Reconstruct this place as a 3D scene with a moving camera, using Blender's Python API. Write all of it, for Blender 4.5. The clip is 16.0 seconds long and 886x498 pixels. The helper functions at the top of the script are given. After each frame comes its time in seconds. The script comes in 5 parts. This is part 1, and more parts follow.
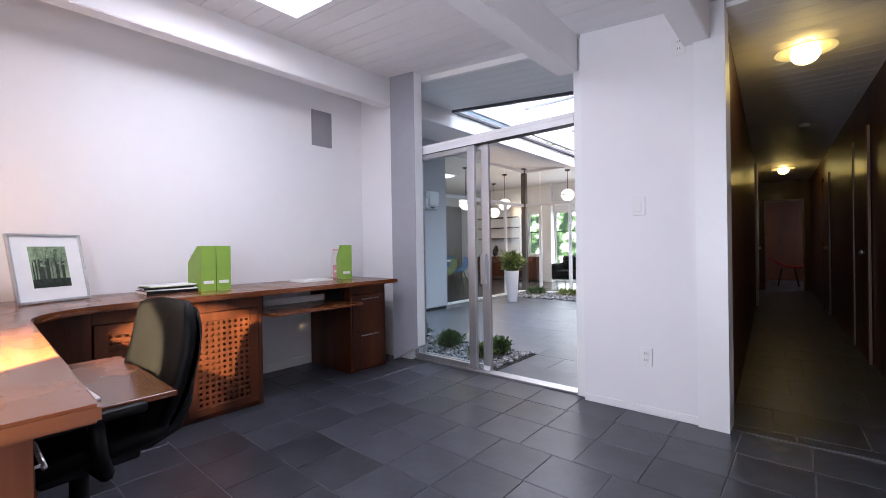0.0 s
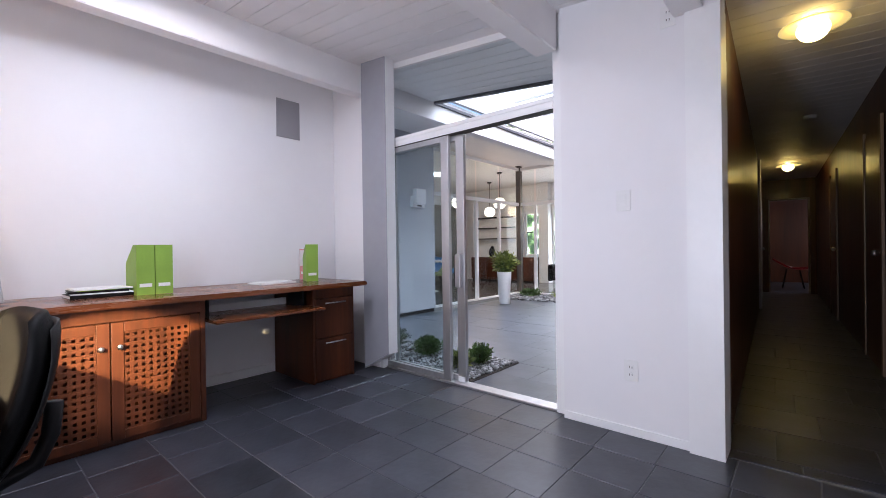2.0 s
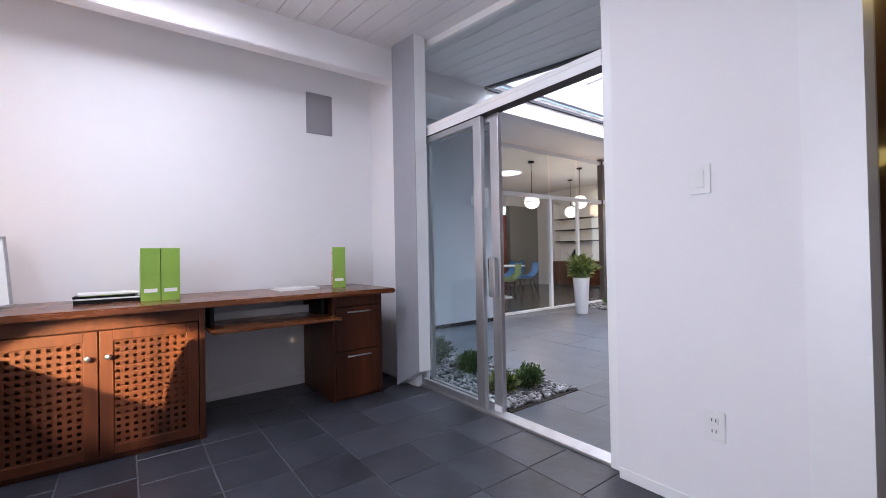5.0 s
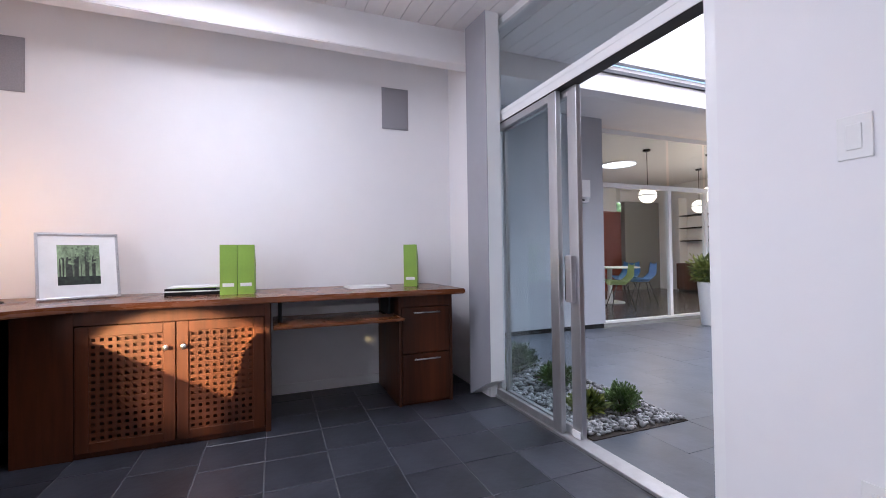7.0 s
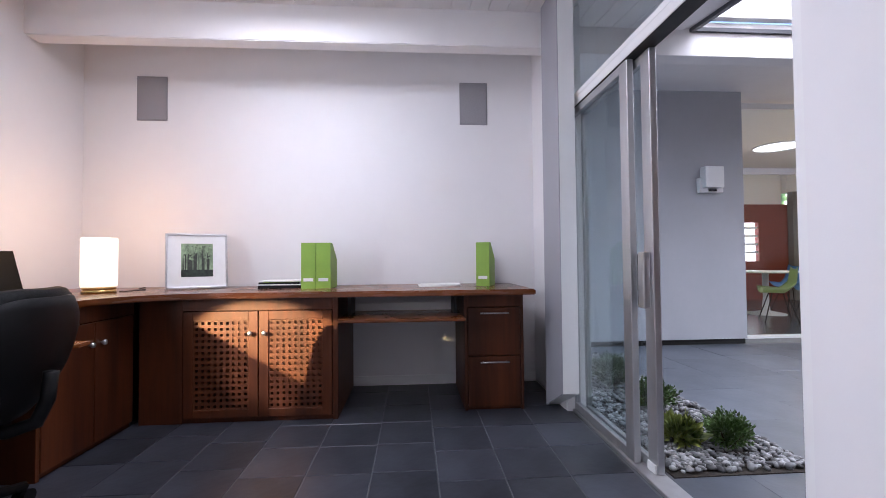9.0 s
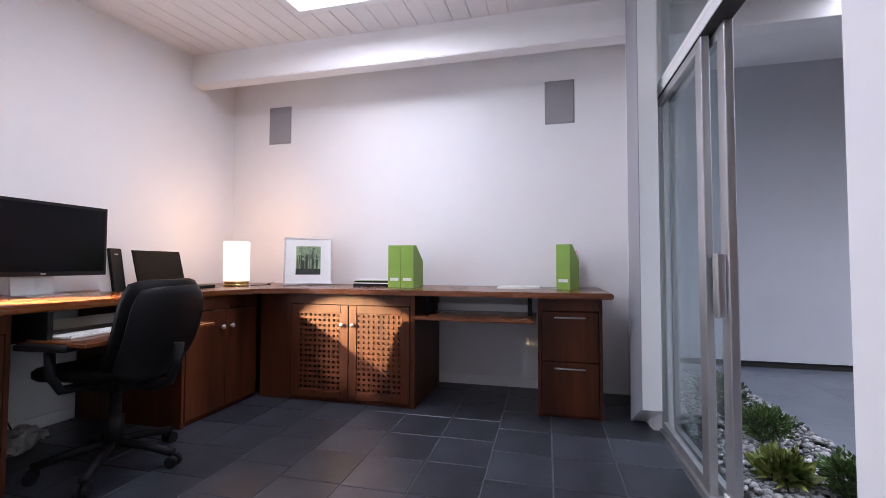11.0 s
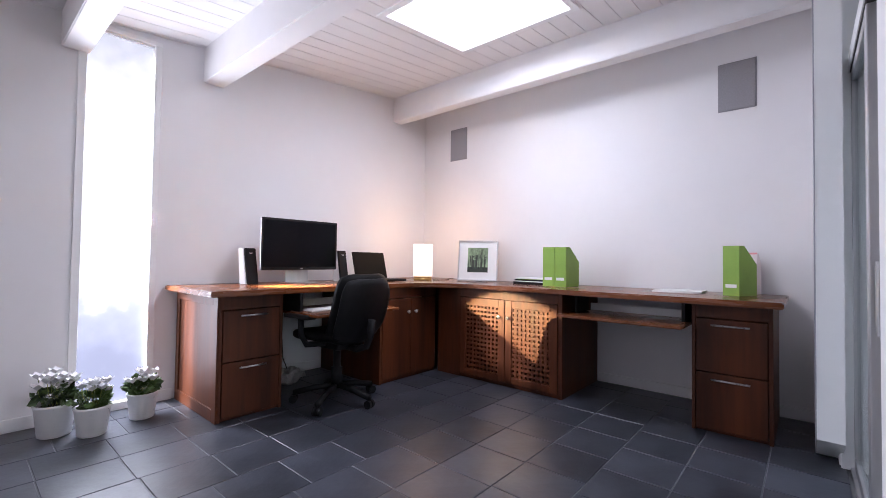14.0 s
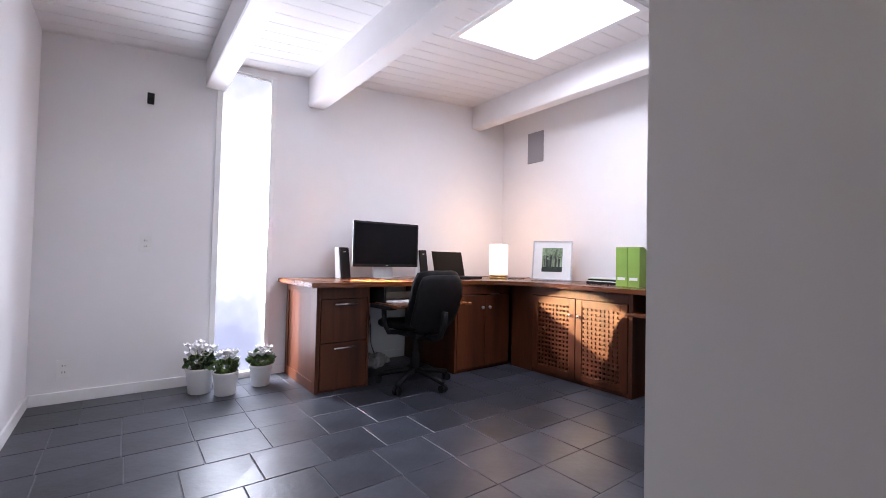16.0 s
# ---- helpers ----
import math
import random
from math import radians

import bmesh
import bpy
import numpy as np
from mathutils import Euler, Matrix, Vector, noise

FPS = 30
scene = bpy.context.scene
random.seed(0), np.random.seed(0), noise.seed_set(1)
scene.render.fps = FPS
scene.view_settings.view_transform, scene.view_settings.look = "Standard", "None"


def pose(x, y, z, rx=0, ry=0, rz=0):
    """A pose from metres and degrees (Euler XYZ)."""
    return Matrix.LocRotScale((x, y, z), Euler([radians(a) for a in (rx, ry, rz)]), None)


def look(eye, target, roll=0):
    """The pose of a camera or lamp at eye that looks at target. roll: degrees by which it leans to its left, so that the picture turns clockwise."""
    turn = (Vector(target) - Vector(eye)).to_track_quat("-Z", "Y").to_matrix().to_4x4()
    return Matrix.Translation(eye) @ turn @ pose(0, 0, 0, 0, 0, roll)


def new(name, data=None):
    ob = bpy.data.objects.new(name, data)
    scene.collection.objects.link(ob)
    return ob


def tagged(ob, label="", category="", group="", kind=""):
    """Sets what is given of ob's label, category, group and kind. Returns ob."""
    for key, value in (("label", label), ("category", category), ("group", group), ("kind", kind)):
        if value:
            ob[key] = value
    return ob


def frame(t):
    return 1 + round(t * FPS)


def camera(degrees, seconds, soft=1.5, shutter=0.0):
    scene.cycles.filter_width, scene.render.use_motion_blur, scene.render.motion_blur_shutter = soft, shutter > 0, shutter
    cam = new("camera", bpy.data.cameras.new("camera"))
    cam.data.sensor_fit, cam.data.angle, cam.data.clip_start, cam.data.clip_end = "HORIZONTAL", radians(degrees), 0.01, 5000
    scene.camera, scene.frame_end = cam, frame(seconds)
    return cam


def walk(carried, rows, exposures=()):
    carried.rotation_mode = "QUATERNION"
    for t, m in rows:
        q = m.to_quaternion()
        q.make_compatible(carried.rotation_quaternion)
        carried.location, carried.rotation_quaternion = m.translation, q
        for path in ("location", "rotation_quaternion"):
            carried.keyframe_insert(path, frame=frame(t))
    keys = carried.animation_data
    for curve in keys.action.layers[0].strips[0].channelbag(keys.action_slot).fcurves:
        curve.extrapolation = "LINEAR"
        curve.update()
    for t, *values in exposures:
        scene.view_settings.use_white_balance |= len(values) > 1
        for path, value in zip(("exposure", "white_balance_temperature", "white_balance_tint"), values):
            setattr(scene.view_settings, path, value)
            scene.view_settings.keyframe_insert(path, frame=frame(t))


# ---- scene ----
cam = camera(92.6, 16.0, soft=0.9)
PATH = [
    (0, (0.654, 3.065, 1.08), (-0.649, 4.582, 1.073), -0.9),
    (0.5, (0.655, 3.154, 1.085), (-0.648, 4.672, 1.077), -0.9),
    (1, (0.652, 3.254, 1.087), (-0.649, 4.773, 1.081), -0.9),
    (1.5, (0.651, 3.356, 1.087), (-0.654, 4.871, 1.08), -0.9),
    (2, (0.642, 3.464, 1.071), (-0.671, 4.972, 1.066), -0.8),
    (2.5, (0.634, 3.575, 1.07), (-0.697, 5.069, 1.068), -0.9),
    (3, (0.62, 3.679, 1.079), (-0.739, 5.146, 1.075), -0.9),
    (3.5, (0.611, 3.8, 1.079), (-0.794, 5.224, 1.079), -0.9),
    (6, (0.514, 4.311, 1.035), (-1.221, 5.306, 1.062), -1.1),
    (6.5, (0.487, 4.405, 1.037), (-1.31, 5.283, 1.063), -1.0),
    (7, (0.471, 4.52, 1.025), (-1.387, 5.26, 1.059), -0.8),
    (7.5, (0.466, 4.651, 1.013), (-1.442, 5.247, 1.053), -0.7),
    (8, (0.449, 4.765, 0.988), (-1.5, 5.214, 1.038), -0.7),
    (8.5, (0.443, 4.873, 0.975), (-1.536, 5.158, 1.028), -0.6),
    (9, (0.452, 4.975, 0.99), (-1.542, 5.113, 1.042), -0.5),
    (11.5, (0.505, 5.44, 0.971), (-1.391, 4.806, 1.041), 0.3),
    (12, (0.53, 5.52, 0.989), (-1.303, 4.721, 1.05), 0.4),
    (12.5, (0.552, 5.607, 0.999), (-1.205, 4.654, 1.057), 0.5),
    (13, (0.581, 5.689, 0.998), (-1.1, 4.606, 1.054), 0.6),
    (13.5, (0.61, 5.779, 1.0), (-0.984, 4.571, 1.052), 0.7),
    (14, (0.638, 5.844, 1.004), (-0.877, 4.54, 1.054), 0.8),
    (14.5, (0.649, 5.908, 0.999), (-0.789, 4.519, 1.053), 0.9),
    (15, (0.663, 5.978, 0.991), (-0.692, 4.508, 1.044), 0.9),
    (15.5, (0.678, 6.064, 0.997), (-0.596, 4.523, 1.042), 1.1),
    (16, (0.699, 6.122, 0.985), (-0.504, 4.526, 1.034), 1.3),
]
walk(cam, [(t, look(eye, target, roll)) for t, eye, target, roll in PATH], [(0, 2.91, 5950, 19), (12, 2.94, 5950, 19), (14, 3.0, 5950, 19), (16, 3.1, 5950, 19)])

# ---- world, sun, large lights ----
wd = bpy.data.worlds.new("sky")
wd.use_nodes = True
scene.world = wd
_n = wd.node_tree.nodes
_sky = _n.new("ShaderNodeTexSky")
_sky.sky_type, _sky.sun_disc = "NISHITA", False
_sky.sun_elevation, _sky.sun_rotation = radians(30), radians(126)
wd.node_tree.links.new(_sky.outputs[0], _n["Background"].inputs[0])
_n["Background"].inputs[1].default_value = 0.05

SUN = new("sun", bpy.data.lights.new("sun", "SUN"))
SUN.data.energy, SUN.data.angle, SUN.data.color = 2.0, radians(8), (1.0, 0.88, 0.72)
SUN.matrix_world = look((2.19, -1.61, 3), (0, 0, 3 - 1.58))


def area_light(name, m, w, h, watts, colour):
    l = bpy.data.lights.new(name, "AREA")
    l.shape, l.size, l.size_y, l.energy, l.color = "RECTANGLE", w, h, watts * 0.12, colour
    o = new(name, l)
    o.matrix_world = m
    return o


# ---- materials ----
def material(name, colour, rough=0.5, metal=0.0, var=0.12, scale=6.0, bump=0.0, bump_scale=60.0, coat=0.0, stretch=(1, 1, 1), spec=0.5, island=False, tint=None):
    """A surface with two scales of variation, a fine relief and a real roughness."""
    m = bpy.data.materials.new(name)
    m.use_nodes = True
    nt = m.node_tree
    N, L = nt.nodes, nt.links
    b = N["Principled BSDF"]
    b.inputs["Roughness"].default_value, b.inputs["Metallic"].default_value = rough, metal
    b.inputs["Coat Weight"].default_value, b.inputs["Specular IOR Level"].default_value = coat, spec
    b.inputs["Coat Roughness"].default_value = 0.12
    tc = N.new("ShaderNodeTexCoord")
    mp = N.new("ShaderNodeMapping")
    mp.inputs["Scale"].default_value = stretch
    L.new(tc.outputs["Object"], mp.inputs["Vector"])
    a = N.new("ShaderNodeTexNoise")
    a.inputs["Scale"].default_value, a.inputs["Detail"].default_value = scale, 6
    c = N.new("ShaderNodeTexNoise")
    c.inputs["Scale"].default_value, c.inputs["Detail"].default_value = scale * 7.3, 4
    L.new(mp.outputs[0], a.inputs["Vector"])
    L.new(mp.outputs[0], c.inputs["Vector"])
    add = N.new("ShaderNodeMath")
    add.operation = "MULTIPLY_ADD"
    L.new(c.outputs["Fac"], add.inputs[0])
    add.inputs[1].default_value = 0.4
    L.new(a.outputs["Fac"], add.inputs[2])
    ramp = N.new("ShaderNodeMix")
    ramp.data_type = "RGBA"
    k = colour
    t = tint or colour
    ramp.inputs["A"].default_value = (*[max(0, x * (1 - 1.6 * var)) for x in k], 1)
    ramp.inputs["B"].default_value = (*[min(1, x * (1 + 1.2 * var)) for x in t], 1)
    rng = N.new("ShaderNodeMapRange")
    rng.inputs["From Min"].default_value, rng.inputs["From Max"].default_value = 0.42, 0.98
    L.new(add.outputs[0], rng.inputs["Value"])
    if island:
        oi = N.new("ShaderNodeObjectInfo")
        mix = N.new("ShaderNodeMath")
        mix.operation = "MULTIPLY_ADD"
        sub = N.new("ShaderNodeMath")
        sub.operation = "SUBTRACT"
        L.new(oi.outputs["Random"], sub.inputs[0])
        sub.inputs[1].default_value = 0.5
        L.new(sub.outputs[0], mix.inputs[0])
        mix.inputs[1].default_value = island
        L.new(rng.outputs[0], mix.inputs[2])
        L.new(mix.outputs[0], ramp.inputs["Factor"])
    else:
        L.new(rng.outputs[0], ramp.inputs["Factor"])
    L.new(ramp.outputs["Result"], b.inputs["Base Color"])
    rr = N.new("ShaderNodeMapRange")
    rr.inputs["To Min"].default_value, rr.inputs["To Max"].default_value = max(0.02, rough - 0.07), min(1, rough + 0.07)
    L.new(c.outputs["Fac"], rr.inputs["Value"])
    L.new(rr.outputs[0], b.inputs["Roughness"])
    if bump:
        f = N.new("ShaderNodeTexNoise")
        f.inputs["Scale"].default_value, f.inputs["Detail"].default_value = bump_scale, 5
        L.new(mp.outputs[0], f.inputs["Vector"])
        bp = N.new("ShaderNodeBump")
        bp.inputs["Strength"].default_value, bp.inputs["Distance"].default_value = bump, 0.004
        L.new(f.outputs["Fac"], bp.inputs["Height"])
        L.new(bp.outputs[0], b.inputs["Normal"])
    return m


def glow(name, colour, strength):
    m = bpy.data.materials.new(name)
    m.use_nodes = True
    b = m.node_tree.nodes["Principled BSDF"]
    b.inputs["Base Color"].default_value = (*colour, 1)
    b.inputs["Emission Color"].default_value = (*colour, 1)
    b.inputs["Emission Strength"].default_value = strength * 0.125
    b.inputs["Roughness"].default_value = 0.35
    return m


def clear_glass(name, tint=(0.93, 0.97, 0.98)):
    m = bpy.data.materials.new(name)
    m.use_nodes = True
    nt = m.node_tree
    N, L = nt.nodes, nt.links
    N.remove(N["Principled BSDF"])
    tr, gl, mx, lw = N.new("ShaderNodeBsdfTransparent"), N.new("ShaderNodeBsdfGlossy"), N.new("ShaderNodeMixShader"), N.new("ShaderNodeLayerWeight")
    pw, fr = N.new("ShaderNodeMath"), N.new("ShaderNodeMath")
    pw.operation, pw.inputs[1].default_value = "POWER", 4.0
    fr.operation, fr.inputs[1].default_value, fr.inputs[2].default_value = "MULTIPLY_ADD", 0.6, 0.022
    lw.inputs["Blend"].default_value = 0.5
    L.new(lw.outputs["Facing"], pw.inputs[0])
    L.new(pw.outputs[0], fr.inputs[0])
    tr.inputs[0].default_value = (*tint, 1)
    gl.inputs["Roughness"].default_value = 0.02
    L.new(fr.outputs[0], mx.inputs[0])
    L.new(tr.outputs[0], mx.inputs[1])
    L.new(gl.outputs[0], mx.inputs[2])
    L.new(mx.outputs[0], N["Material Output"].inputs[0])
    return m


WHITE = material("white wall paint", (0.80, 0.79, 0.80), 0.6, var=0.015, scale=1.5, bump=0.05, bump_scale=180, spec=0.35)
CEIL = material("white ceiling paint", (0.80, 0.78, 0.78), 0.55, var=0.03, scale=1.2, bump=0.06, bump_scale=60)
TRIM = material("white satin trim", (0.82, 0.82, 0.82), 0.35, var=0.02, scale=3)
FINGREY = material("grey fin face", (0.33, 0.335, 0.37), 0.5, var=0.06, scale=2, bump=0.05, bump_scale=140)
GREYP = material("grey painted panel", (0.46, 0.46, 0.49), 0.5, var=0.04, scale=2, bump=0.05, bump_scale=140)
TAUPE = material("taupe wall paint", (0.20, 0.19, 0.17), 0.6, var=0.04, scale=2)
RED = material("rust red wall paint", (0.19, 0.032, 0.015), 0.55, var=0.06, scale=2)
SLATE = material("dark slate", (0.035, 0.041, 0.054), 0.35, var=0.4, scale=3.5, bump=0.32, bump_scale=26, island=0.5, spec=0.6, tint=(0.040, 0.043, 0.055))
ATRT = material("grey atrium slate", (0.088, 0.098, 0.120), 0.36, var=0.2, scale=3.5, bump=0.2, bump_scale=24, island=0.45)
GROUT = material("grey grout", (0.17, 0.175, 0.18), 0.85, var=0.15, scale=9, bump=0.3, bump_scale=200)
MAHOG = material("mahogany veneer", (0.060, 0.0145, 0.0045), 0.46, var=0.35, scale=5, stretch=(1, 1, 0.08), bump=0.08, bump_scale=70, coat=0.05, spec=0.3, tint=(0.085, 0.023, 0.007))
MAHOGH = material("mahogany worktop", (0.130, 0.036, 0.010), 0.27, var=0.2, scale=5, stretch=(0.12, 0.12, 1), bump=0.05, bump_scale=70, coat=0.2, spec=0.4, tint=(0.17, 0.050, 0.014))
WOODP = material("dark wood panelling", (0.085, 0.026, 0.010), 0.42, var=0.4, scale=4, stretch=(1, 1, 0.06), bump=0.06, bump_scale=60, coat=0.1)
STEEL = material("brushed steel", (0.62, 0.62, 0.63), 0.28, 1.0, var=0.05, scale=30, stretch=(1, 1, 20))
ALU = material("anodised aluminium", (0.55, 0.55, 0.56), 0.42, 0.85, var=0.08, scale=14, stretch=(1, 1, 0.2))
BLACK = material("black plastic", (0.008, 0.008, 0.009), 0.5, var=0.2, scale=20, bump=0.1, bump_scale=300, spec=0.18)
FABRIC = material("black upholstery", (0.003, 0.003, 0.0034), 0.55, var=0.2, scale=30, bump=0.3, bump_scale=500, spec=0.12)
SCREEN = material("dark screen", (0.003, 0.003, 0.005), 0.16, var=0.02, scale=2, spec=0.14)
GREEN = material("green card", (0.235, 0.40, 0.055), 0.55, var=0.06, scale=9, bump=0.05, bump_scale=300)
PAPER = material("white paper", (0.80, 0.80, 0.79), 0.7, var=0.03, scale=12)
PALEPINK = material("pale pink card", (0.78, 0.70, 0.70), 0.6, var=0.04, scale=12)
PINK = material("pink card", (0.72, 0.30, 0.32), 0.6, var=0.05, scale=12)
MESHG = material("grey speaker grille", (0.30, 0.29, 0.31), 0.75, var=0.06, scale=120, bump=0.5, bump_scale=700)
PLASTIC = material("white plastic", (0.78, 0.78, 0.77), 0.35, var=0.02, scale=8)
CERAM = material("white ceramic", (0.80, 0.80, 0.80), 0.3, var=0.03, scale=5)
LEAF = material("dark green leaf", (0.028, 0.075, 0.020), 0.45, var=0.5, scale=14, tint=(0.075, 0.13, 0.035), island=0.5)
LEAFY = material("light green leaf", (0.12, 0.20, 0.035), 0.45, var=0.4, scale=14, tint=(0.30, 0.33, 0.08), island=0.5)
PETAL = material("white petal", (0.80, 0.79, 0.80), 0.5, var=0.05, scale=20)
SOIL = material("dark soil", (0.03, 0.022, 0.016), 0.95, var=0.4, scale=40, bump=0.8, bump_scale=120)
PEBBLE = material("grey river pebble", (0.24, 0.24, 0.245), 0.6, var=0.4, scale=12, island=1.2)
TRACK = material("dark track channel", (0.045, 0.042, 0.042), 0.45, 0.6, var=0.2, scale=20)
GLASS = clear_glass("clear glass")
SHADE = glow("lit lamp shade", (1.0, 0.85, 0.60), 1.3)
SKYPANE = glow("bright skylight pane", (0.97, 0.98, 1.0), 3.2)
BLIND = glow("glowing frosted pane", (0.93, 0.95, 1.0), 1.9)
# frosted pane: outside light is put into its emission, paler at the top, whitest in the middle, bluish with blurred
# shrubs low down
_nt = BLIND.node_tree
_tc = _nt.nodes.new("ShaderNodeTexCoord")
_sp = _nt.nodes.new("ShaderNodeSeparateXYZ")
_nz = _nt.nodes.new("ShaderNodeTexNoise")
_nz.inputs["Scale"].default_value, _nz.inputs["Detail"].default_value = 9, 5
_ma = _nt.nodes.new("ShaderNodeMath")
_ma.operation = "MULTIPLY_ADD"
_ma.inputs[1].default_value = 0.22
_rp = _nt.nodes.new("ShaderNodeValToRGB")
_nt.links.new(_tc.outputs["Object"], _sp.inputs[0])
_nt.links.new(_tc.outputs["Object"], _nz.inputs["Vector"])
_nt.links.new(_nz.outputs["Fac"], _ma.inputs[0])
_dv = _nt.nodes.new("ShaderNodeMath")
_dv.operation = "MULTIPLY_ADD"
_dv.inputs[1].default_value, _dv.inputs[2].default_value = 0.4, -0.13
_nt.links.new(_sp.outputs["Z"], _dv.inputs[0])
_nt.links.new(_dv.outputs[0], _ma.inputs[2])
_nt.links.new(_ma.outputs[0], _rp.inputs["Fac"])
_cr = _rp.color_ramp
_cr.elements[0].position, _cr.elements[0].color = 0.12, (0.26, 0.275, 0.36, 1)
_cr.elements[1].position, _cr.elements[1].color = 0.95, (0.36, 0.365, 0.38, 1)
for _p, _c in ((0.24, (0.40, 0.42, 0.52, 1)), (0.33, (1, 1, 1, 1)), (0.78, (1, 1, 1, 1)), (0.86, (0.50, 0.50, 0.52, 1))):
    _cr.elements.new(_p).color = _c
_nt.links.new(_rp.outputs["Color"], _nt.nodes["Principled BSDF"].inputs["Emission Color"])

_nt.nodes["Principled BSDF"].inputs["Base Color"].default_value = (0.12, 0.13, 0.15, 1)
GLOBE = glow("lit opal globe", (1.0, 0.86, 0.62), 4.0)
HALLB = glow("lit yellow bulb glass", (1.0, 0.84, 0.30), 9.0)
# saucer glows weakly in place of light thrown on it by the globe
HALLS = glow("saucer with globe light as glow", (0.9, 0.68, 0.22), 0.9)
DARK = material("shadow gap black", (0.01, 0.01, 0.01), 0.8)


# ---- mesh helpers ----
def box(bm, x0, y0, z0, x1, y1, z1, bev=0.0):
    r = bmesh.ops.create_cube(bm, size=1)
    vs = r["verts"]
    for v in vs:
        v.co = Vector((x0 + (v.co.x + 0.5) * (x1 - x0), y0 + (v.co.y + 0.5) * (y1 - y0), z0 + (v.co.z + 0.5) * (z1 - z0)))
    if bev:
        es = list({e for v in vs for e in v.link_edges})
        bmesh.ops.bevel(bm, geom=es, offset=bev, segments=2, affect="EDGES", profile=0.5)
    return bm


def cyl(bm, p0, p1, r0, r1=None, seg=16):
    p0, p1 = Vector(p0), Vector(p1)
    d = p1 - p0
    m = Matrix.Translation((p0 + p1) / 2) @ d.to_track_quat("Z", "Y").to_matrix().to_4x4()
    bmesh.ops.create_cone(bm, cap_ends=True, segments=seg, radius1=r0, radius2=r0 if r1 is None else r1, depth=d.length, matrix=m)
    return bm


def ball(bm, c, r, sx=1, sy=1, sz=1, u=16, v=10):
    m = Matrix.Translation(c) @ Matrix.Diagonal((sx, sy, sz, 1))
    bmesh.ops.create_uvsphere(bm, u_segments=u, v_segments=v, radius=r, matrix=m)
    return bm


def lathe(bm, prof, c=(0, 0, 0), seg=28):
    rings = []
    for r, z in prof:
        rings.append([bm.verts.new((c[0] + r * math.cos(2 * math.pi * i / seg), c[1] + r * math.sin(2 * math.pi * i / seg), c[2] + z)) for i in range(seg)])
    for a, b in zip(rings, rings[1:]):
        for i in range(seg):
            bm.faces.new((a[i], a[(i + 1) % seg], b[(i + 1) % seg], b[i]))
    if prof[0][0] > 1e-4:
        bm.faces.new(list(reversed(rings[0])))
    if prof[-1][0] > 1e-4:
        bm.faces.new(rings[-1])
    return bm


def tube(bm, pts, r, seg=8):
    """A round bar along a line of points."""
    pts = [Vector(p) for p in pts]
    rings = []
    for i, p in enumerate(pts):
        d = (pts[min(i + 1, len(pts) - 1)] - pts[max(i - 1, 0)]).normalized()
        q = d.to_track_quat("Z", "Y")
        rings.append([bm.verts.new(p + q @ Vector((r * math.cos(2 * math.pi * k / seg), r * math.sin(2 * math.pi * k / seg), 0))) for k in range(seg)])
    for a, b in zip(rings, rings[1:]):
        for k in range(seg):
            bm.faces.new((a[k], a[(k + 1) % seg], b[(k + 1) % seg], b[k]))
    bm.faces.new(list(reversed(rings[0])))
    bm.faces.new(rings[-1])
    return bm


def prism(bm, outline, lo, hi, axis="z"):
    """An outline of (a, b) pairs, drawn out along an axis from lo to hi."""
    def at(a, b, c):
        return {"z": (a, b, c), "y": (a, c, b), "x": (c, a, b)}[axis]
    A = [bm.verts.new(at(a, b, lo)) for a, b in outline]
    B = [bm.verts.new(at(a, b, hi)) for a, b in outline]
    n = len(A)
    bm.faces.new(A)
    bm.faces.new(list(reversed(B)))
    for i in range(n):
        bm.faces.new((A[i], B[i], B[(i + 1) % n], A[(i + 1) % n]))
    bmesh.ops.recalc_face_normals(bm, faces=bm.faces)
    return bm


def finish(bm, name, mat, smooth=False):
    me = bpy.data.meshes.new(name)
    bm.normal_update()
    bm.to_mesh(me)
    bm.free()
    me.materials.append(mat)
    if smooth:
        for p in me.polygons:
            p.use_smooth = True
    return me


def part(name, bm, mat, parent, label="", smooth=False):
    o = new(name, finish(bm, name, mat, smooth))
    o.parent = parent
    return tagged(o, label=label)


def thing(name, label, category, group="", loc=(0, 0, 0), rz=0):
    o = new(name)
    o.matrix_world = pose(*loc, 0, 0, rz)
    return tagged(o, label, category, group)


def solid(name, bm, mat, label="", category="", group="", kind="", smooth=False):
    return tagged(new(name, finish(bm, name, mat, smooth)), label, category, group, kind)


def structure(name, bm, mat, label, category):
    return solid(name, bm, mat, label, category, kind="structure")


B = bmesh.new

# ---- plan, in metres ----
W, S, EAST, N = -2.97, 2.44, 1.16, 5.95   # faces of the west, south, east and white north walls
DESK = 0.80
HEAD = 1.99                                # underside of the glazing's head bar


def ceil_z(x):
    return 2.50 - 0.10 * x


def slab(bm, x0, y0, x1, y1, lift=0.0, thick=0.12):
    """A piece of the sloping ceiling."""
    z0, z1 = ceil_z(x0) + lift, ceil_z(x1) + lift
    prism(bm, [(x0, z0), (x1, z1), (x1, z1 + thick), (x0, z0 + thick)], y0, y1, "y")


# ---- large structure ----
bm = B()
box(bm, -40, -30, -0.5, 40, 50, -0.004)
structure("ground", bm, GROUT, "grey grout bed under the slate floor tiles", "floor")

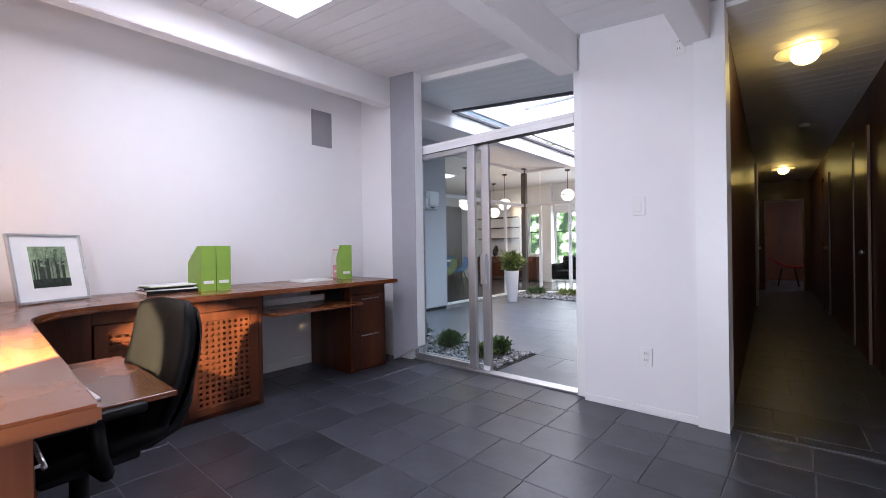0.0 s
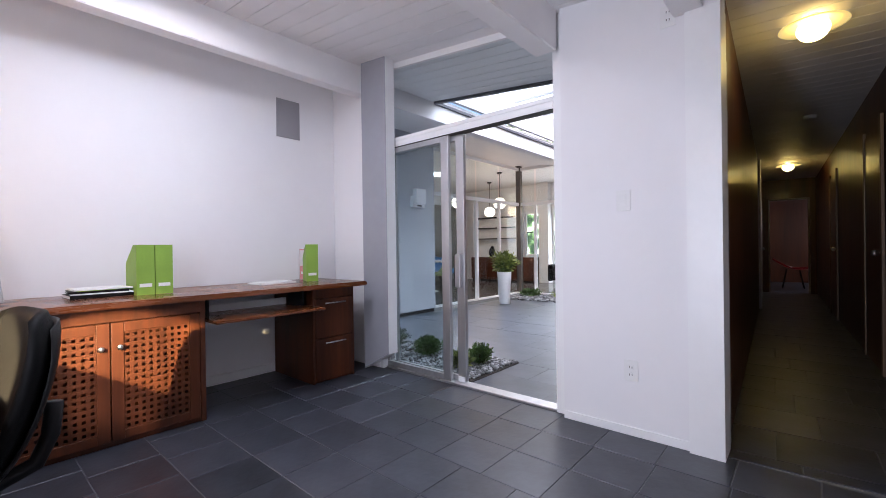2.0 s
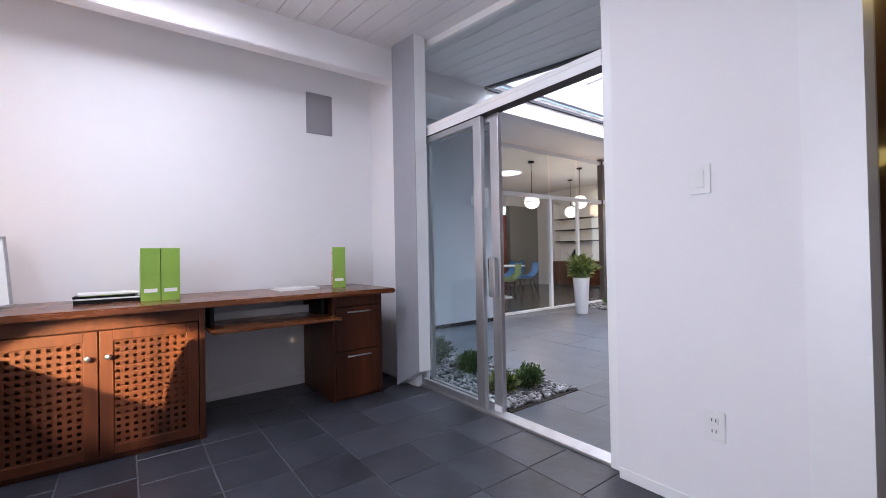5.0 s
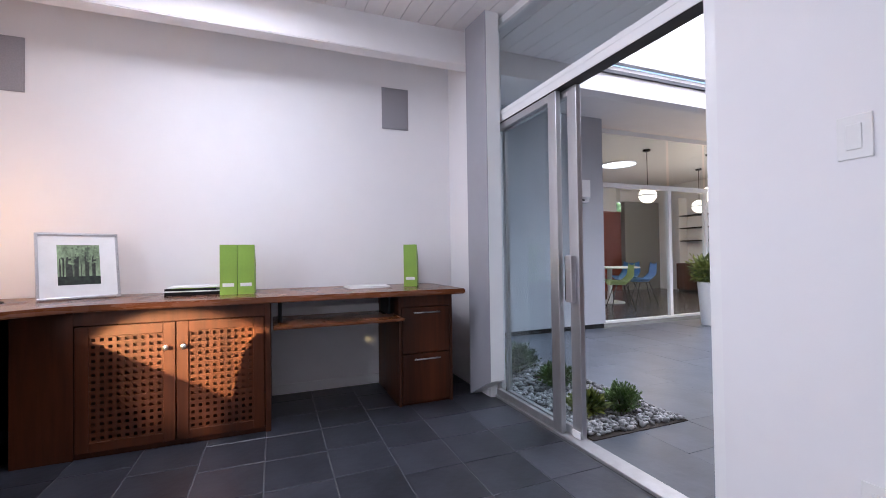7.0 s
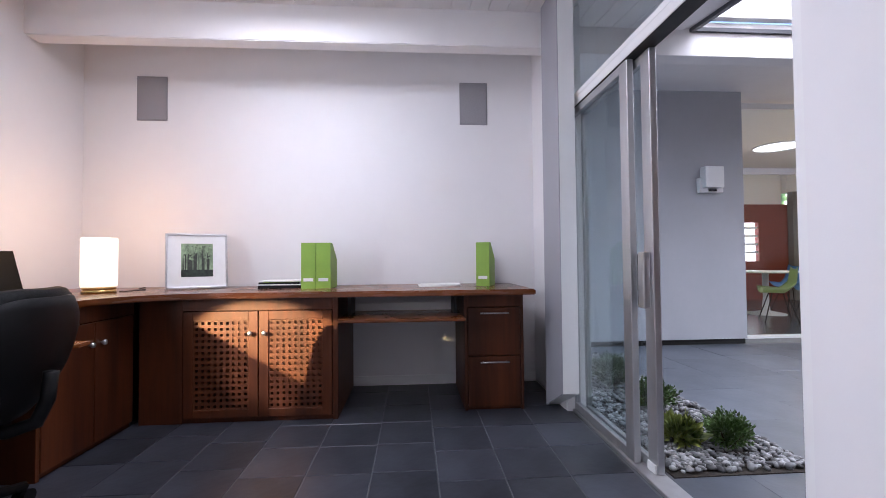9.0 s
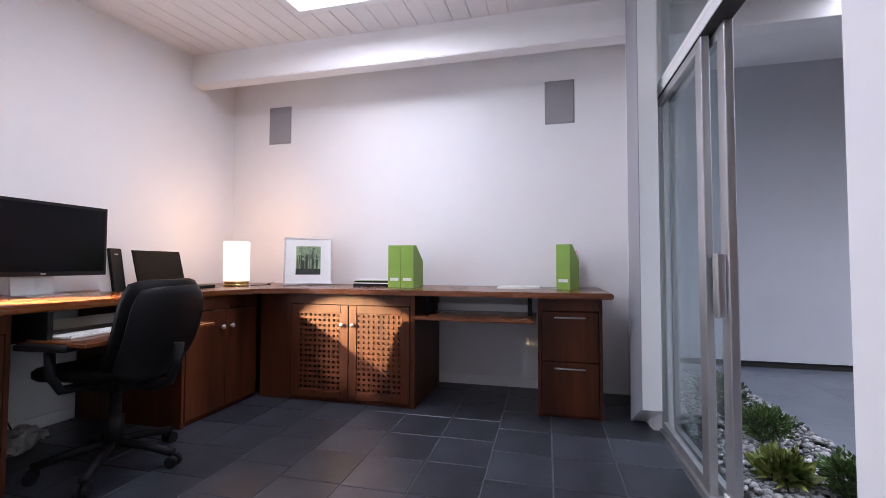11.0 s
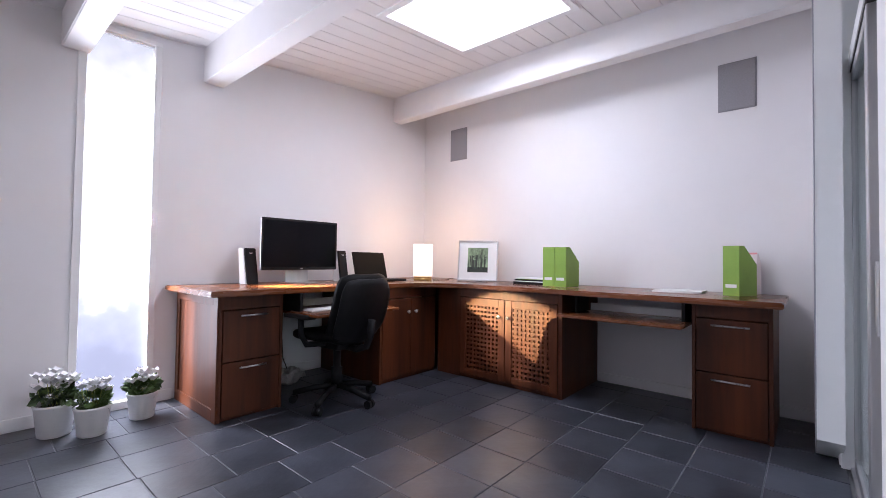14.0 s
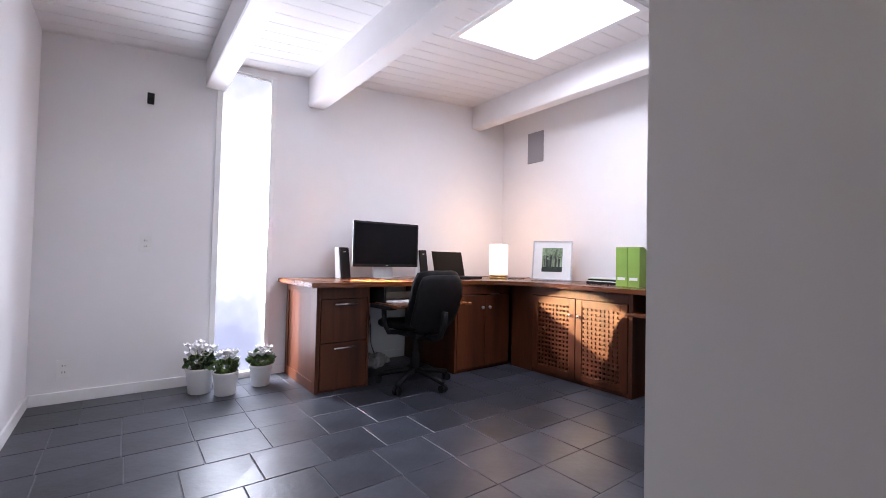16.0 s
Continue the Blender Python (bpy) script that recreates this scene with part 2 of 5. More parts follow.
bm = B()
box(bm, W - 0.15, S - 0.15, 0, W, 6.12, 3.0)
structure("wall_west", bm, WHITE, "white painted office wall behind the long desk", "wall")
bm = B()
WX0, WX1, WZ1 = -0.255, 0.13, 2.45
box(bm, W, S - 0.07, 0, WX0 - 0.03, S, 3.0)
box(bm, WX1 + 0.03, S - 0.07, 0, EAST + 0.15, S, 3.0)
box(bm, WX0 - 0.03, S - 0.07, WZ1 + 0.03, WX1 + 0.03, S, 3.0)
structure("wall_south", bm, WHITE, "white painted wall with a tall slot window", "wall")
bm = B()
box(bm, EAST, S, 0, EAST + 0.15, 6.1, 3.0)
structure("wall_east", bm, WHITE, "plain white painted side wall", "wall")
bm = B()
box(bm, -0.532, N, 0, 0.312, 6.10, 2.62)
structure("wall_north", bm, WHITE, "white partition wall between glazing and corridor", "wall")
bm = B()
box(bm, W, 5.96, 0, -2.30, 6.10, 2.9, 0.004)
structure("wall_north_stub", bm, WHITE, "white wall stub beside the glazing", "wall")
fin = thing("trim_fin", "upright fin beside the glass wall, grey face and white edge", "fin")
tagged(fin, kind="structure")
# south face gets a darker grey material than the white edge
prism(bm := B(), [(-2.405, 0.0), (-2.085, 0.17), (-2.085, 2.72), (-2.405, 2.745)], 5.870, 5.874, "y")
part("grey_face", bm, FINGREY, fin, "darker grey face")
prism(bm := B(), [(-2.405, 0.0), (-2.085, 0.17), (-2.085, 2.72), (-2.405, 2.745)], 5.8745, 5.975, "y")
part("core", bm, TRIM, fin, "white painted edge")

# ceiling with the skylight's shaft, boards as grooved strips
SKX0, SKX1, SKY0, SKY1 = -2.045, -1.17, 3.715, 4.68
bm = B()
y = S - 0.1
pitch = 0.132
while y < 6.02:
    a, b = y + 0.0025, y + pitch - 0.0025
    if b > SKY0 and a < SKY1:
        slab(bm, W - 0.05, a, SKX0, b)
        slab(bm, SKX1, a, EAST + 0.05, b)
        if a < SKY0:
            slab(bm, SKX0, a, SKX1, SKY0)
        if b > SKY1:
            slab(bm, SKX0, SKY1, SKX1, b)
    else:
        slab(bm, W - 0.05, a, EAST + 0.05, b)
    y += pitch
slab(bm, W - 0.1, S - 0.15, SKX0 - 0.06, 6.02, 0.012, 0.2)
slab(bm, SKX1 + 0.06, S - 0.15, EAST + 0.1, 6.02, 0.012, 0.2)
slab(bm, SKX0 - 0.06, S - 0.15, SKX1 + 0.06, SKY0 - 0.06, 0.012, 0.2)
slab(bm, SKX0 - 0.06, SKY1 + 0.06, SKX1 + 0.06, 6.02, 0.012, 0.2)
structure("ceiling", bm, CEIL, "white tongue and groove board ceiling, gently sloping", "ceiling")

BEAMS = ((-2.58, -2.46, 2.49), (-0.70, -0.555, 2.30), (0.105, 0.24, 2.26))
for i, (x0, x1, zb) in enumerate(BEAMS):
    bm = B()
    prism(bm, [(x0, zb), (x1, zb), (x1, ceil_z(x1) + 0.01), (x0, ceil_z(x0) + 0.01)], S, 5.96 if i == 0 else N, "y")
    bmesh.ops.bevel(bm, geom=[e for e in bm.edges if abs(e.verts[0].co.z - zb) < 1e-4 and abs(e.verts[1].co.z - zb) < 1e-4], offset=0.006, segments=2, affect="EDGES")
    structure("ceiling_beam", bm, CEIL, "white painted exposed ceiling beam", "beam")

# skylight over the desk
sk = thing("skylight", "square skylight with a white frame and bright diffuser", "skylight")
tagged(sk, kind="structure")
zc = lambda x: ceil_z(x)
bm = B()
for a, b, c, d in ((SKX0 - 0.02, SKY0 - 0.02, SKX1 + 0.02, SKY0 + 0.025), (SKX0 - 0.02, SKY1 - 0.025, SKX1 + 0.02, SKY1 + 0.02), (SKX0 - 0.02, SKY0 + 0.025, SKX0 + 0.025, SKY1 - 0.025), (SKX1 - 0.025, SKY0 + 0.025, SKX1 + 0.02, SKY1 - 0.025)):
    slab(bm, a, b, c, d, -0.012, 0.04)
part("frame", bm, TRIM, sk)
bm = B()
slab(bm, SKX0 + 0.02, SKY0 + 0.02, SKX1 - 0.02, SKY1 - 0.02, 0.012, 0.01)
part("diffuser", bm, SKYPANE, sk)
area_light("skylight_daylight", look(((SKX0 + SKX1) / 2, (SKY0 + SKY1) / 2, ceil_z(-1.6) - 0.03), ((SKX0 + SKX1) / 2 - 0.1, (SKY0 + SKY1) / 2, 0)), 0.8, 0.86, 30, (0.93, 0.95, 1.0))

# slot window in the south wall
win = thing("window_1", "tall slot window with a frosted sunlit pane", "window")
tagged(win, kind="structure")
bm = B()
for a in ((WX0 - 0.03, 0, WX0 + 0.012, WZ1), (WX1 - 0.012, 0, WX1 + 0.03, WZ1), (WX0 + 0.012, 0, WX1 - 0.012, 0.05), (WX0 - 0.03, WZ1, WX1 + 0.03, WZ1 + 0.03)):
    box(bm, a[0], S - 0.07, a[1], a[2], S + 0.012, a[3], 0.003)
part("window_frame", bm, TRIM, win)
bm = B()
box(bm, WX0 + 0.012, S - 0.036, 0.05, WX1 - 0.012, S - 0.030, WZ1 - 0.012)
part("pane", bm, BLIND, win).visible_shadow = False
bm = B()
box(bm, WX0 + 0.012, S - 0.028, WZ1 - 0.012, WX1 - 0.012, S - 0.01, WZ1 - 0.002)
part("blind_rail", bm, TRIM, win)
area_light("slot_window_skylight", look((-0.08, S - 0.050, 1.08), (-1.5, 6, 0.9)), 0.26, 1.7, 47, (0.92, 0.96, 1.0))

# added spot lamp stands in for low sun in the slot window: it skims the worktop's edge and the chair's back and falls
# on the lattice doors
sl = bpy.data.lights.new("slot_window_sun_spot", "SPOT")
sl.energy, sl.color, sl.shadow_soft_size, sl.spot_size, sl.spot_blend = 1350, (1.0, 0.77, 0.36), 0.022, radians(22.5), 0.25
new("slot_window_sun_spot", sl).matrix_world = look((-0.228, S - 0.012, 1.262), (-2.265, 4.08, 0.20))

# baseboards
bm = B()
box(bm, -0.40, S, 0, -0.29, S + 0.013, 0.075, 0.003)
box(bm, WX1 + 0.03, S, 0, EAST - 0.013, S + 0.013, 0.075, 0.003)
box(bm, W, S, 0, -0.42, S + 0.013, 0.075, 0.003)
structure("baseboard", bm, TRIM, "low white painted baseboard", "baseboard")
bm = B()
box(bm, W, S + 0.013, 0, W + 0.013, 5.96, 0.075, 0.003)
structure("baseboard_west", bm, TRIM, "low white painted baseboard", "baseboard")
bm = B()
box(bm, EAST - 0.013, S, 0, EAST, 6.1, 0.075, 0.003)
structure("baseboard_east", bm, TRIM, "low white painted baseboard", "baseboard")
bm = B()
box(bm, -0.532, N - 0.007, 0, 0.16, N, 0.05, 0.003)
box(bm, 0.16, N - 0.026, 0, 0.3155, N - 0.001, 2.26)
box(bm, 0.3125, N - 0.001, 0, 0.3155, 6.098, 2.26)
structure("trim_north", bm, TRIM, "white trim and end post of the partition", "trim")

# ---- glass wall with the sliding door ----
GY = 6.04
gw = thing("door_1", "white framed glass wall with its sliding door slid open", "sliding door")
tagged(gw, kind="structure")
X0, X1 = -2.298, -0.567
def bar(name, x0, y0, z0, x1, y1, z1, mat=TRIM, label="", bev=0.004, parent=gw):
    return part(name, box(B(), x0, y0, z0, x1, y1, z1, bev), mat, parent, label)
bar("jamb_post", X0, GY - 0.075, 0, X0 + 0.036, GY + 0.05, 2.735)
bar("jamb_post", X1 - 0.040, GY - 0.045, 0, X1 + 0.033, GY + 0.05, 2.60)
bar("head_bar", X0 + 0.036, GY - 0.036, HEAD - 0.026, X1 - 0.045, GY - 0.0315, HEAD + 0.0215, bev=0.001)
bar("head_bar", X0 + 0.036, GY - 0.036, HEAD + 0.022, X1 - 0.045, GY + 0.055, HEAD + 0.055)
# shade in the head channel is put in as the track's dark colour
bar("head_track", X0 + 0.036, GY - 0.031, HEAD - 0.028, X1 - 0.045, GY + 0.052, HEAD + 0.0215, TRACK, "sliding track coloured dark for the shade in its channel")
bar("sill_track", X0 + 0.036, GY - 0.04, 0, X1 - 0.045, GY + 0.06, 0.018, ALU, "aluminium floor track")
bm = B()
prism(bm, [(X0, ceil_z(X0) - 0.05), (X1, ceil_z(X1) - 0.05), (X1, ceil_z(X1)), (X0, ceil_z(X0))], GY - 0.02, GY + 0.03, "y")
part("top_bar", bm, TRIM, gw)
bm = B()
prism(bm, [(X0 + 0.036, HEAD + 0.055), (X1 - 0.045, HEAD + 0.055), (X1 - 0.045, ceil_z(X1) - 0.045), (X0 + 0.036, ceil_z(X0) - 0.05)], GY + 0.004, GY + 0.010, "y")
o = part("transom_pane", bm, GLASS, gw)
o.visible_shadow = False
for nm, yy, xa, xb in (("fixed_leaf", GY - 0.012, X0 + 0.036, -1.512), ("sliding_leaf", GY + 0.034, X0 + 0.10, -1.395)):
    leaf = bar(nm, xb - 0.078, yy - 0.017, 0.02, xb, yy + 0.017, HEAD - 0.03, ALU, "slim aluminium framed glass leaf")
    bar("rail", xa, yy - 0.015, 0.02, xb - 0.078, yy + 0.015, 0.065, ALU, parent=leaf)
    bar("rail", xa, yy - 0.015, HEAD - 0.075, xb - 0.078, yy + 0.015, HEAD - 0.03, ALU, parent=leaf)
    bar("stile", xa, yy - 0.015, 0.065, xa + 0.03, yy + 0.015, HEAD - 0.075, ALU, parent=leaf)
    o = bar("pane", xa + 0.03, yy - 0.003, 0.065, xb - 0.078, yy + 0.003, HEAD - 0.075, GLASS, "clear glass pane", 0, leaf)
    o.visible_shadow = False
    if nm == "sliding_leaf":
        bar("pull_handle", xb - 0.075, yy - 0.052, 0.76, xb - 0.022, yy - 0.018, 1.02, ALU, "steel pull handle", 0.006, leaf)
        bar("latch_plate", xb - 0.0795, yy - 0.050, 0.77, xb - 0.0755, yy - 0.018, 1.01, BLACK, "black latch plate", 0, leaf)
        bar("roller_shoe", xb - 0.07, yy - 0.028, 0.019, xb - 0.005, yy - 0.0175, 0.06, TRIM, "white corner shoe", 0.004, leaf)

# ---- corridor: slightly turned about its mouth ----
HT = 3.0
HM = Matrix.Translation((0.30, 6.10, 0)) @ pose(0, 0, 0, 0, 0, HT)


def hall(o):
    o.matrix_world = HM
    return o


HL, HW, HZ = 9.1, 0.90, 2.44          # length, width, height; local x 0..HW, y 0..HL
bm = B()
box(bm, -0.12, 0.0, 0, 0.0, 1.15, HZ)
box(bm, -0.12, 1.15, 0, 0.0, HL, HZ)
hall(structure("wall_corridor_left", bm, WOODP, "dark stained wood panelled corridor wall", "wall"))
bm = B()
box(bm, 0.0, 0.03, 0, 0.012, 0.10, 2.05, 0.003)
hall(structure("trim_corridor_jamb", bm, GREYP, "grey painted door jamb at the corridor mouth", "trim"))
bm = B()
box(bm, HW, -0.15, 0, HW + 0.12, HL, HZ)
hall(structure("wall_corridor_right", bm, WOODP, "dark stained wood panelled corridor wall", "wall"))
bm = B()
box(bm, -1.4, HL, 0, 0.10, HL + 0.12, HZ)
box(bm, 0.80, HL, 0, 2.1, HL + 0.12, HZ)
box(bm, 0.10, HL, 2.03, 0.80, HL + 0.12, HZ)
box(bm, -1.4, HL + 0.12, 0, -1.3, HL + 3.2, HZ)
box(bm, 2.0, HL + 0.12, 0, 2.1, HL + 3.2, HZ)
box(bm, -1.4, HL + 3.2, 0, 2.1, HL + 3.3, HZ)
hall(structure("wall_corridor_end", bm, WOODP, "dark wood end wall with an open doorway", "wall"))
bm = B()
box(bm, -0.12, -0.1, HZ + 0.012, HW + 0.12, HL, HZ + 0.1)
k = -0.1
while k < HL:
    box(bm, -0.12, k + 0.003, HZ, HW + 0.12, k + 0.147, HZ + 0.012)
    k += 0.15
box(bm, -1.4, HL + 0.0, HZ + 0.001, 2.1, HL + 3.3, HZ + 0.1)
hall(structure("ceiling_corridor", bm, CEIL, "white board ceiling of the corridor", "ceiling"))


def hall_lamp(y):
    o = thing("ceiling_lamp", "lit saucer ceiling lamp with a warm yellow glass globe", "ceiling lamp", "corridor ceiling lamps")
    part("saucer", lathe(B(), [(0.03, 0.02), (0.10, 0.012), (0.165, -0.012), (0.168, -0.016), (0.10, 0.004), (0.03, 0.012)]), HALLS, o, "pale yellow saucer, globe light put in as glow", True)
    part("globe", ball(B(), (0, 0, -0.035), 0.082, 1, 1, 0.85), HALLB, o, "glowing yellow glass globe", True)
    part("stem", cyl(B(), (0, 0, 0.01), (0, 0, 0.05), 0.03), TRIM, o)
    p = HM @ Vector((0.40, y, HZ - 0.05))
    o.matrix_world = Matrix.Translation(p)
    l = bpy.data.lights.new("corridor_bulb", "POINT")
    l.energy, l.color, l.shadow_soft_size = 0.42, (1.0, 0.70, 0.16), 0.09
    lo = new("corridor_bulb", l)
    lo.location = p + Vector((0, 0, -0.14))


hall_lamp(0.74)
hall_lamp(6.6)

# ---- the desk along two walls ----
bm = B()
arc = [(-2.21 + 0.42 * (1 - math.cos(a)), 3.705 - 0.42 * math.sin(a)) for a in (i * math.pi / 2 / 10 for i in range(11))]
prism(bm, [(-0.345, S + 0.004), (-0.345, 3.245)] + [(x, yy) for x, yy in reversed(arc)] + [(-2.21, 5.75), (W + 0.016, 5.75), (W + 0.016, S + 0.004)], DESK - 0.036, DESK)
bmesh.ops.bevel(bm, geom=[e for e in bm.edges if abs(e.verts[0].co.z - e.verts[1].co.z) < 1e-5], offset=0.006, segments=2, affect="EDGES")
solid("desk_worktop", bm, MAHOGH, "polished mahogany L-shaped worktop on the cabinets", "worktop")


def bar_handle(parent, p, axis, length):
    """A slim steel bar handle on two stand-offs, drawn on the front."""
    d = Vector((0, 1, 0)) if axis == "y" else Vector((1, 0, 0))
    out = Vector((1, 0, 0)) if axis == "y" else Vector((0, 1, 0))
    p = Vector(p)
    bm = B()
    cyl(bm, p - d * length / 2 + out * 0.022, p + d * length / 2 + out * 0.022, 0.0055, seg=10)
    for s in (-0.4, 0.4):
        cyl(bm, p + d * length * s, p + d * length * s + out * 0.022, 0.004, seg=8)
    return part("handle", bm, STEEL, parent, "slim brushed steel bar handle", True)


def lattice_door(parent, y0, y1, z0, z1, x, knob_y):
    """A framed door whose panel is pierced with square holes."""
    st = 0.058
    door = part("door", box(B(), x, y0, z0, x + 0.02, y0 + st, z1, 0.003), MAHOG, parent, "mahogany door with a pierced lattice panel")
    part("stile", box(B(), x, y1 - st, z0, x + 0.02, y1, z1, 0.003), MAHOG, door)
    part("rail", box(B(), x, y0 + st, z0, x + 0.02, y1 - st, z0 + 0.05, 0.003), MAHOG, door)
    part("rail", box(B(), x, y0 + st, z1 - 0.055, x + 0.02, y1 - st, z1, 0.003), MAHOG, door)
    ya, yb, za, zb = y0 + st, y1 - st, z0 + 0.05, z1 - 0.055
    bm = B()
    nh, nv = 9, 15
    py, pz = (yb - ya) / nh, (zb - za) / nv
    for i in range(nh + 1):
        w = py * 0.27
        a, b = max(ya, ya + i * py - w), min(yb, ya + i * py + w)
        box(bm, x + 0.001, a, za, x + 0.011, b, zb)
    for j in range(nv + 1):
        w = pz * 0.27
        a, b = max(za, za + j * pz - w), min(zb, za + j * pz + w)
        box(bm, x + 0.004, ya, a, x + 0.0125, yb, b)
    part("lattice", bm, MAHOG, door, "square pierced wooden lattice")
    bm = B()
    cyl(bm, (x + 0.02, knob_y, z1 - 0.135), (x + 0.034, knob_y, z1 - 0.135), 0.006, seg=10)
    ball(bm, (x + 0.042, knob_y, z1 - 0.135), 0.0155, 0.75, 1, 1, 12, 8)
    part("knob", bm, STEEL, door, "round polished steel knob", True)


XC = -2.265
cab = thing("lattice_cabinet", "mahogany cabinet with two pierced lattice doors under the worktop", "cabinet")
zt = DESK - 0.037
for nm, dims in (("side_panel", (W + 0.02, 4.465, 0.0, XC, 4.495, zt)), ("corner_panel", (W + 0.02, 3.30, 0.0, XC, 3.555, zt)), ("top_rail", (XC - 0.02, 3.555, zt - 0.075, XC, 4.465, zt)), ("plinth", (XC - 0.03, 3.555, 0.0, XC - 0.012, 4.465, 0.03)), ("bottom_panel", (W + 0.035, 3.555, 0.03, XC - 0.03, 4.465, 0.05)), ("back_panel", (W + 0.02, 3.555, 0.03, W + 0.035, 4.465, zt))):
    part(nm, box(B(), *dims, 0.002), MAHOG, cab)
lattice_door(cab, 3.562, 4.008, 0.032, 0.684, XC - 0.012, 3.966)
lattice_door(cab, 4.014, 4.460, 0.032, 0.684, XC - 0.012, 4.050)


def drawer_unit(axis, a0, a1, back, front, label):
    """A two drawer file unit. axis: the way along the front ('y': front faces +x; 'x': front faces +y)."""
    o = thing("drawer_unit", label, "drawer unit")
    def bb(bm, p0, d0, z0, p1, d1, z1, bev=0.002):
        if axis == "y":
            return box(bm, d0, p0, z0, d1, p1, z1, bev)
        return box(bm, p0, d0, z0, p1, d1, z1, bev)
    for nm, dims in (("side_panel", (a0, back, 0.0, a0 + 0.02, front, zt)), ("side_panel", (a1 - 0.02, back, 0.0, a1, front, zt)), ("back_panel", (a0 + 0.02, back, 0.02, a1 - 0.02, back + 0.02, zt)), ("bottom_panel", (a0 + 0.02, back + 0.02, 0.03, a1 - 0.02, front - 0.03, 0.05)), ("top_rail", (a0 + 0.02, front - 0.02, zt - 0.085, a1 - 0.02, front, zt)), ("plinth", (a0 + 0.02, front - 0.03, 0.0, a1 - 0.02, front - 0.018, 0.018))):
        part(nm, bb(B(), *dims), MAHOG, o)
    mid = (a0 + a1) / 2
    for z0, z1 in ((0.022, 0.352), (0.358, zt - 0.09)):
        bm = B()
        bb(bm, a0 + 0.024, front - 0.018, z0, a1 - 0.024, front + 0.004, z1, 0.003)
        d = part("drawer", bm, MAHOG, o, "mahogany drawer front")
        zz = z1 - 0.035
        bar_handle(d, (front + 0.004, mid, zz) if axis == "y" else (mid, front + 0.004, zz), axis, 0.19 if axis == "y" else 0.17)
    return o


du = drawer_unit("y", 5.305, 5.70, W + 0.02, -2.335, "mahogany two drawer file unit at the desk end")
ds = drawer_unit("x", -0.835, -0.425, S + 0.02, 3.16, "mahogany two drawer file unit beside the window")
# framed end panel of the unit beside the window
bm = B()
box(bm, -0.425, S + 0.02, 0.0, -0.415, S + 0.075, zt, 0.002)
box(bm, -0.425, 3.10, 0.0, -0.415, 3.16, zt, 0.002)
box(bm, -0.425, S + 0.075, 0.0, -0.415, 3.10, 0.075, 0.002)
box(bm, -0.425, S + 0.075, zt - 0.06, -0.415, 3.10, zt, 0.002)
part("end_panel", bm, MAHOG, ds, "framed mahogany end panel")

cs = thing("corner_cabinet", "mahogany cabinet with plain doors in the desk corner", "cabinet")
for nm, dims in (("side_panel", (-1.62, S + 0.02, 0, -1.60, 3.27, zt)), ("top_rail", (XC, 3.25, zt - 0.085, -1.62, 3.27, zt)), ("bottom_panel", (XC, S + 0.02, 0.03, -1.62, 3.235, 0.05)), ("plinth", (XC, 3.235, 0, -1.62, 3.25, 0.03)), ("back_panel", (W + 0.02, S + 0.02, 0, W + 0.04, 3.29, zt))):
    part(nm, box(B(), *dims, 0.002), MAHOG, cs)
for x0, x1, kx in ((XC + 0.012, -1.945, -1.985), (-1.94, -1.622, -1.90)):
    d = part("door", box(B(), x0, 3.252, 0.033, x1, 3.275, 0.672, 0.003), MAHOG, cs, "plain mahogany door")
    bm = B()
    cyl(bm, (kx, 3.275, 0.56), (kx, 3.289, 0.56), 0.006, seg=10)
    ball(bm, (kx, 3.296, 0.56), 0.0155, 1, 0.75, 1, 12, 8)
    part("knob", bm, STEEL, d, "round polished steel knob", True)


def key_tray(x0, y0, x1, y1, z, label):
    o = thing("keyboard_tray", label, "keyboard tray")
    part("board", box(B(), x0, y0, z, x1, y1, z + 0.018, 0.004), MAHOGH, o)
    for s in (0, 1):
        bm = B()
        if x1 - x0 > y1 - y0:
            xx = (x0 + 0.03, x1 - 0.05)[s]
            box(bm, xx, y0 + 0.03, z + 0.018, xx + 0.02, y1 - 0.25, zt)
        else:
            yy = (y0 + 0.03, y1 - 0.05)[s]
            box(bm, x0 + 0.03, yy, z + 0.018, x1 - 0.25, yy + 0.02, zt)
        part("slide", bm, BLACK, o, "black drawer slide")
    # pale strip added where the gap above the tray looks bright
    if x1 - x0 > y1 - y0:
        bm = box(B(), x0 + 0.06, y0 + 0.004, z + 0.0185, x1 - 0.06, y0 + 0.016, z + 0.072, 0.002)
    else:
        bm = box(B(), x0 + 0.004, y0 + 0.06, z + 0.0185, x0 + 0.016, y1 - 0.06, z + 0.072, 0.002)
    part("back_strip", bm, PLASTIC, o, "pale grey strip added along the tray's back")
    return o


key_tray(-2.62, 4.51, -2.13, 5.29, 0.615, "empty pull-out mahogany keyboard tray")
key_tray(-1.56, 2.98, -0.86, 3.53, 0.625, "pulled-out mahogany keyboard tray with a keyboard")


# ---- things on the desk ----
mon = thing("monitor", "large black widescreen monitor with a silver stand", "monitor", loc=(-1.214, 2.735, DESK), rz=0)
part("casing", box(B(), -0.335, -0.022, 0.105, 0.335, -0.001, 0.508, 0.006), ALU, mon, "silver aluminium casing")
part("bezel", box(B(), -0.335, -0.0005, 0.105, 0.335, 0.008, 0.508, 0.004), BLACK, mon, "black bezel")
part("screen", box(B(), -0.317, 0.0085, 0.130, 0.317, 0.0105, 0.490), SCREEN, mon, "dark switched-off glass screen")
part("badge", box(B(), -0.012, 0.0085, 0.113, 0.012, 0.0095, 0.121), STEEL, mon, "small silver badge")
bm = B()
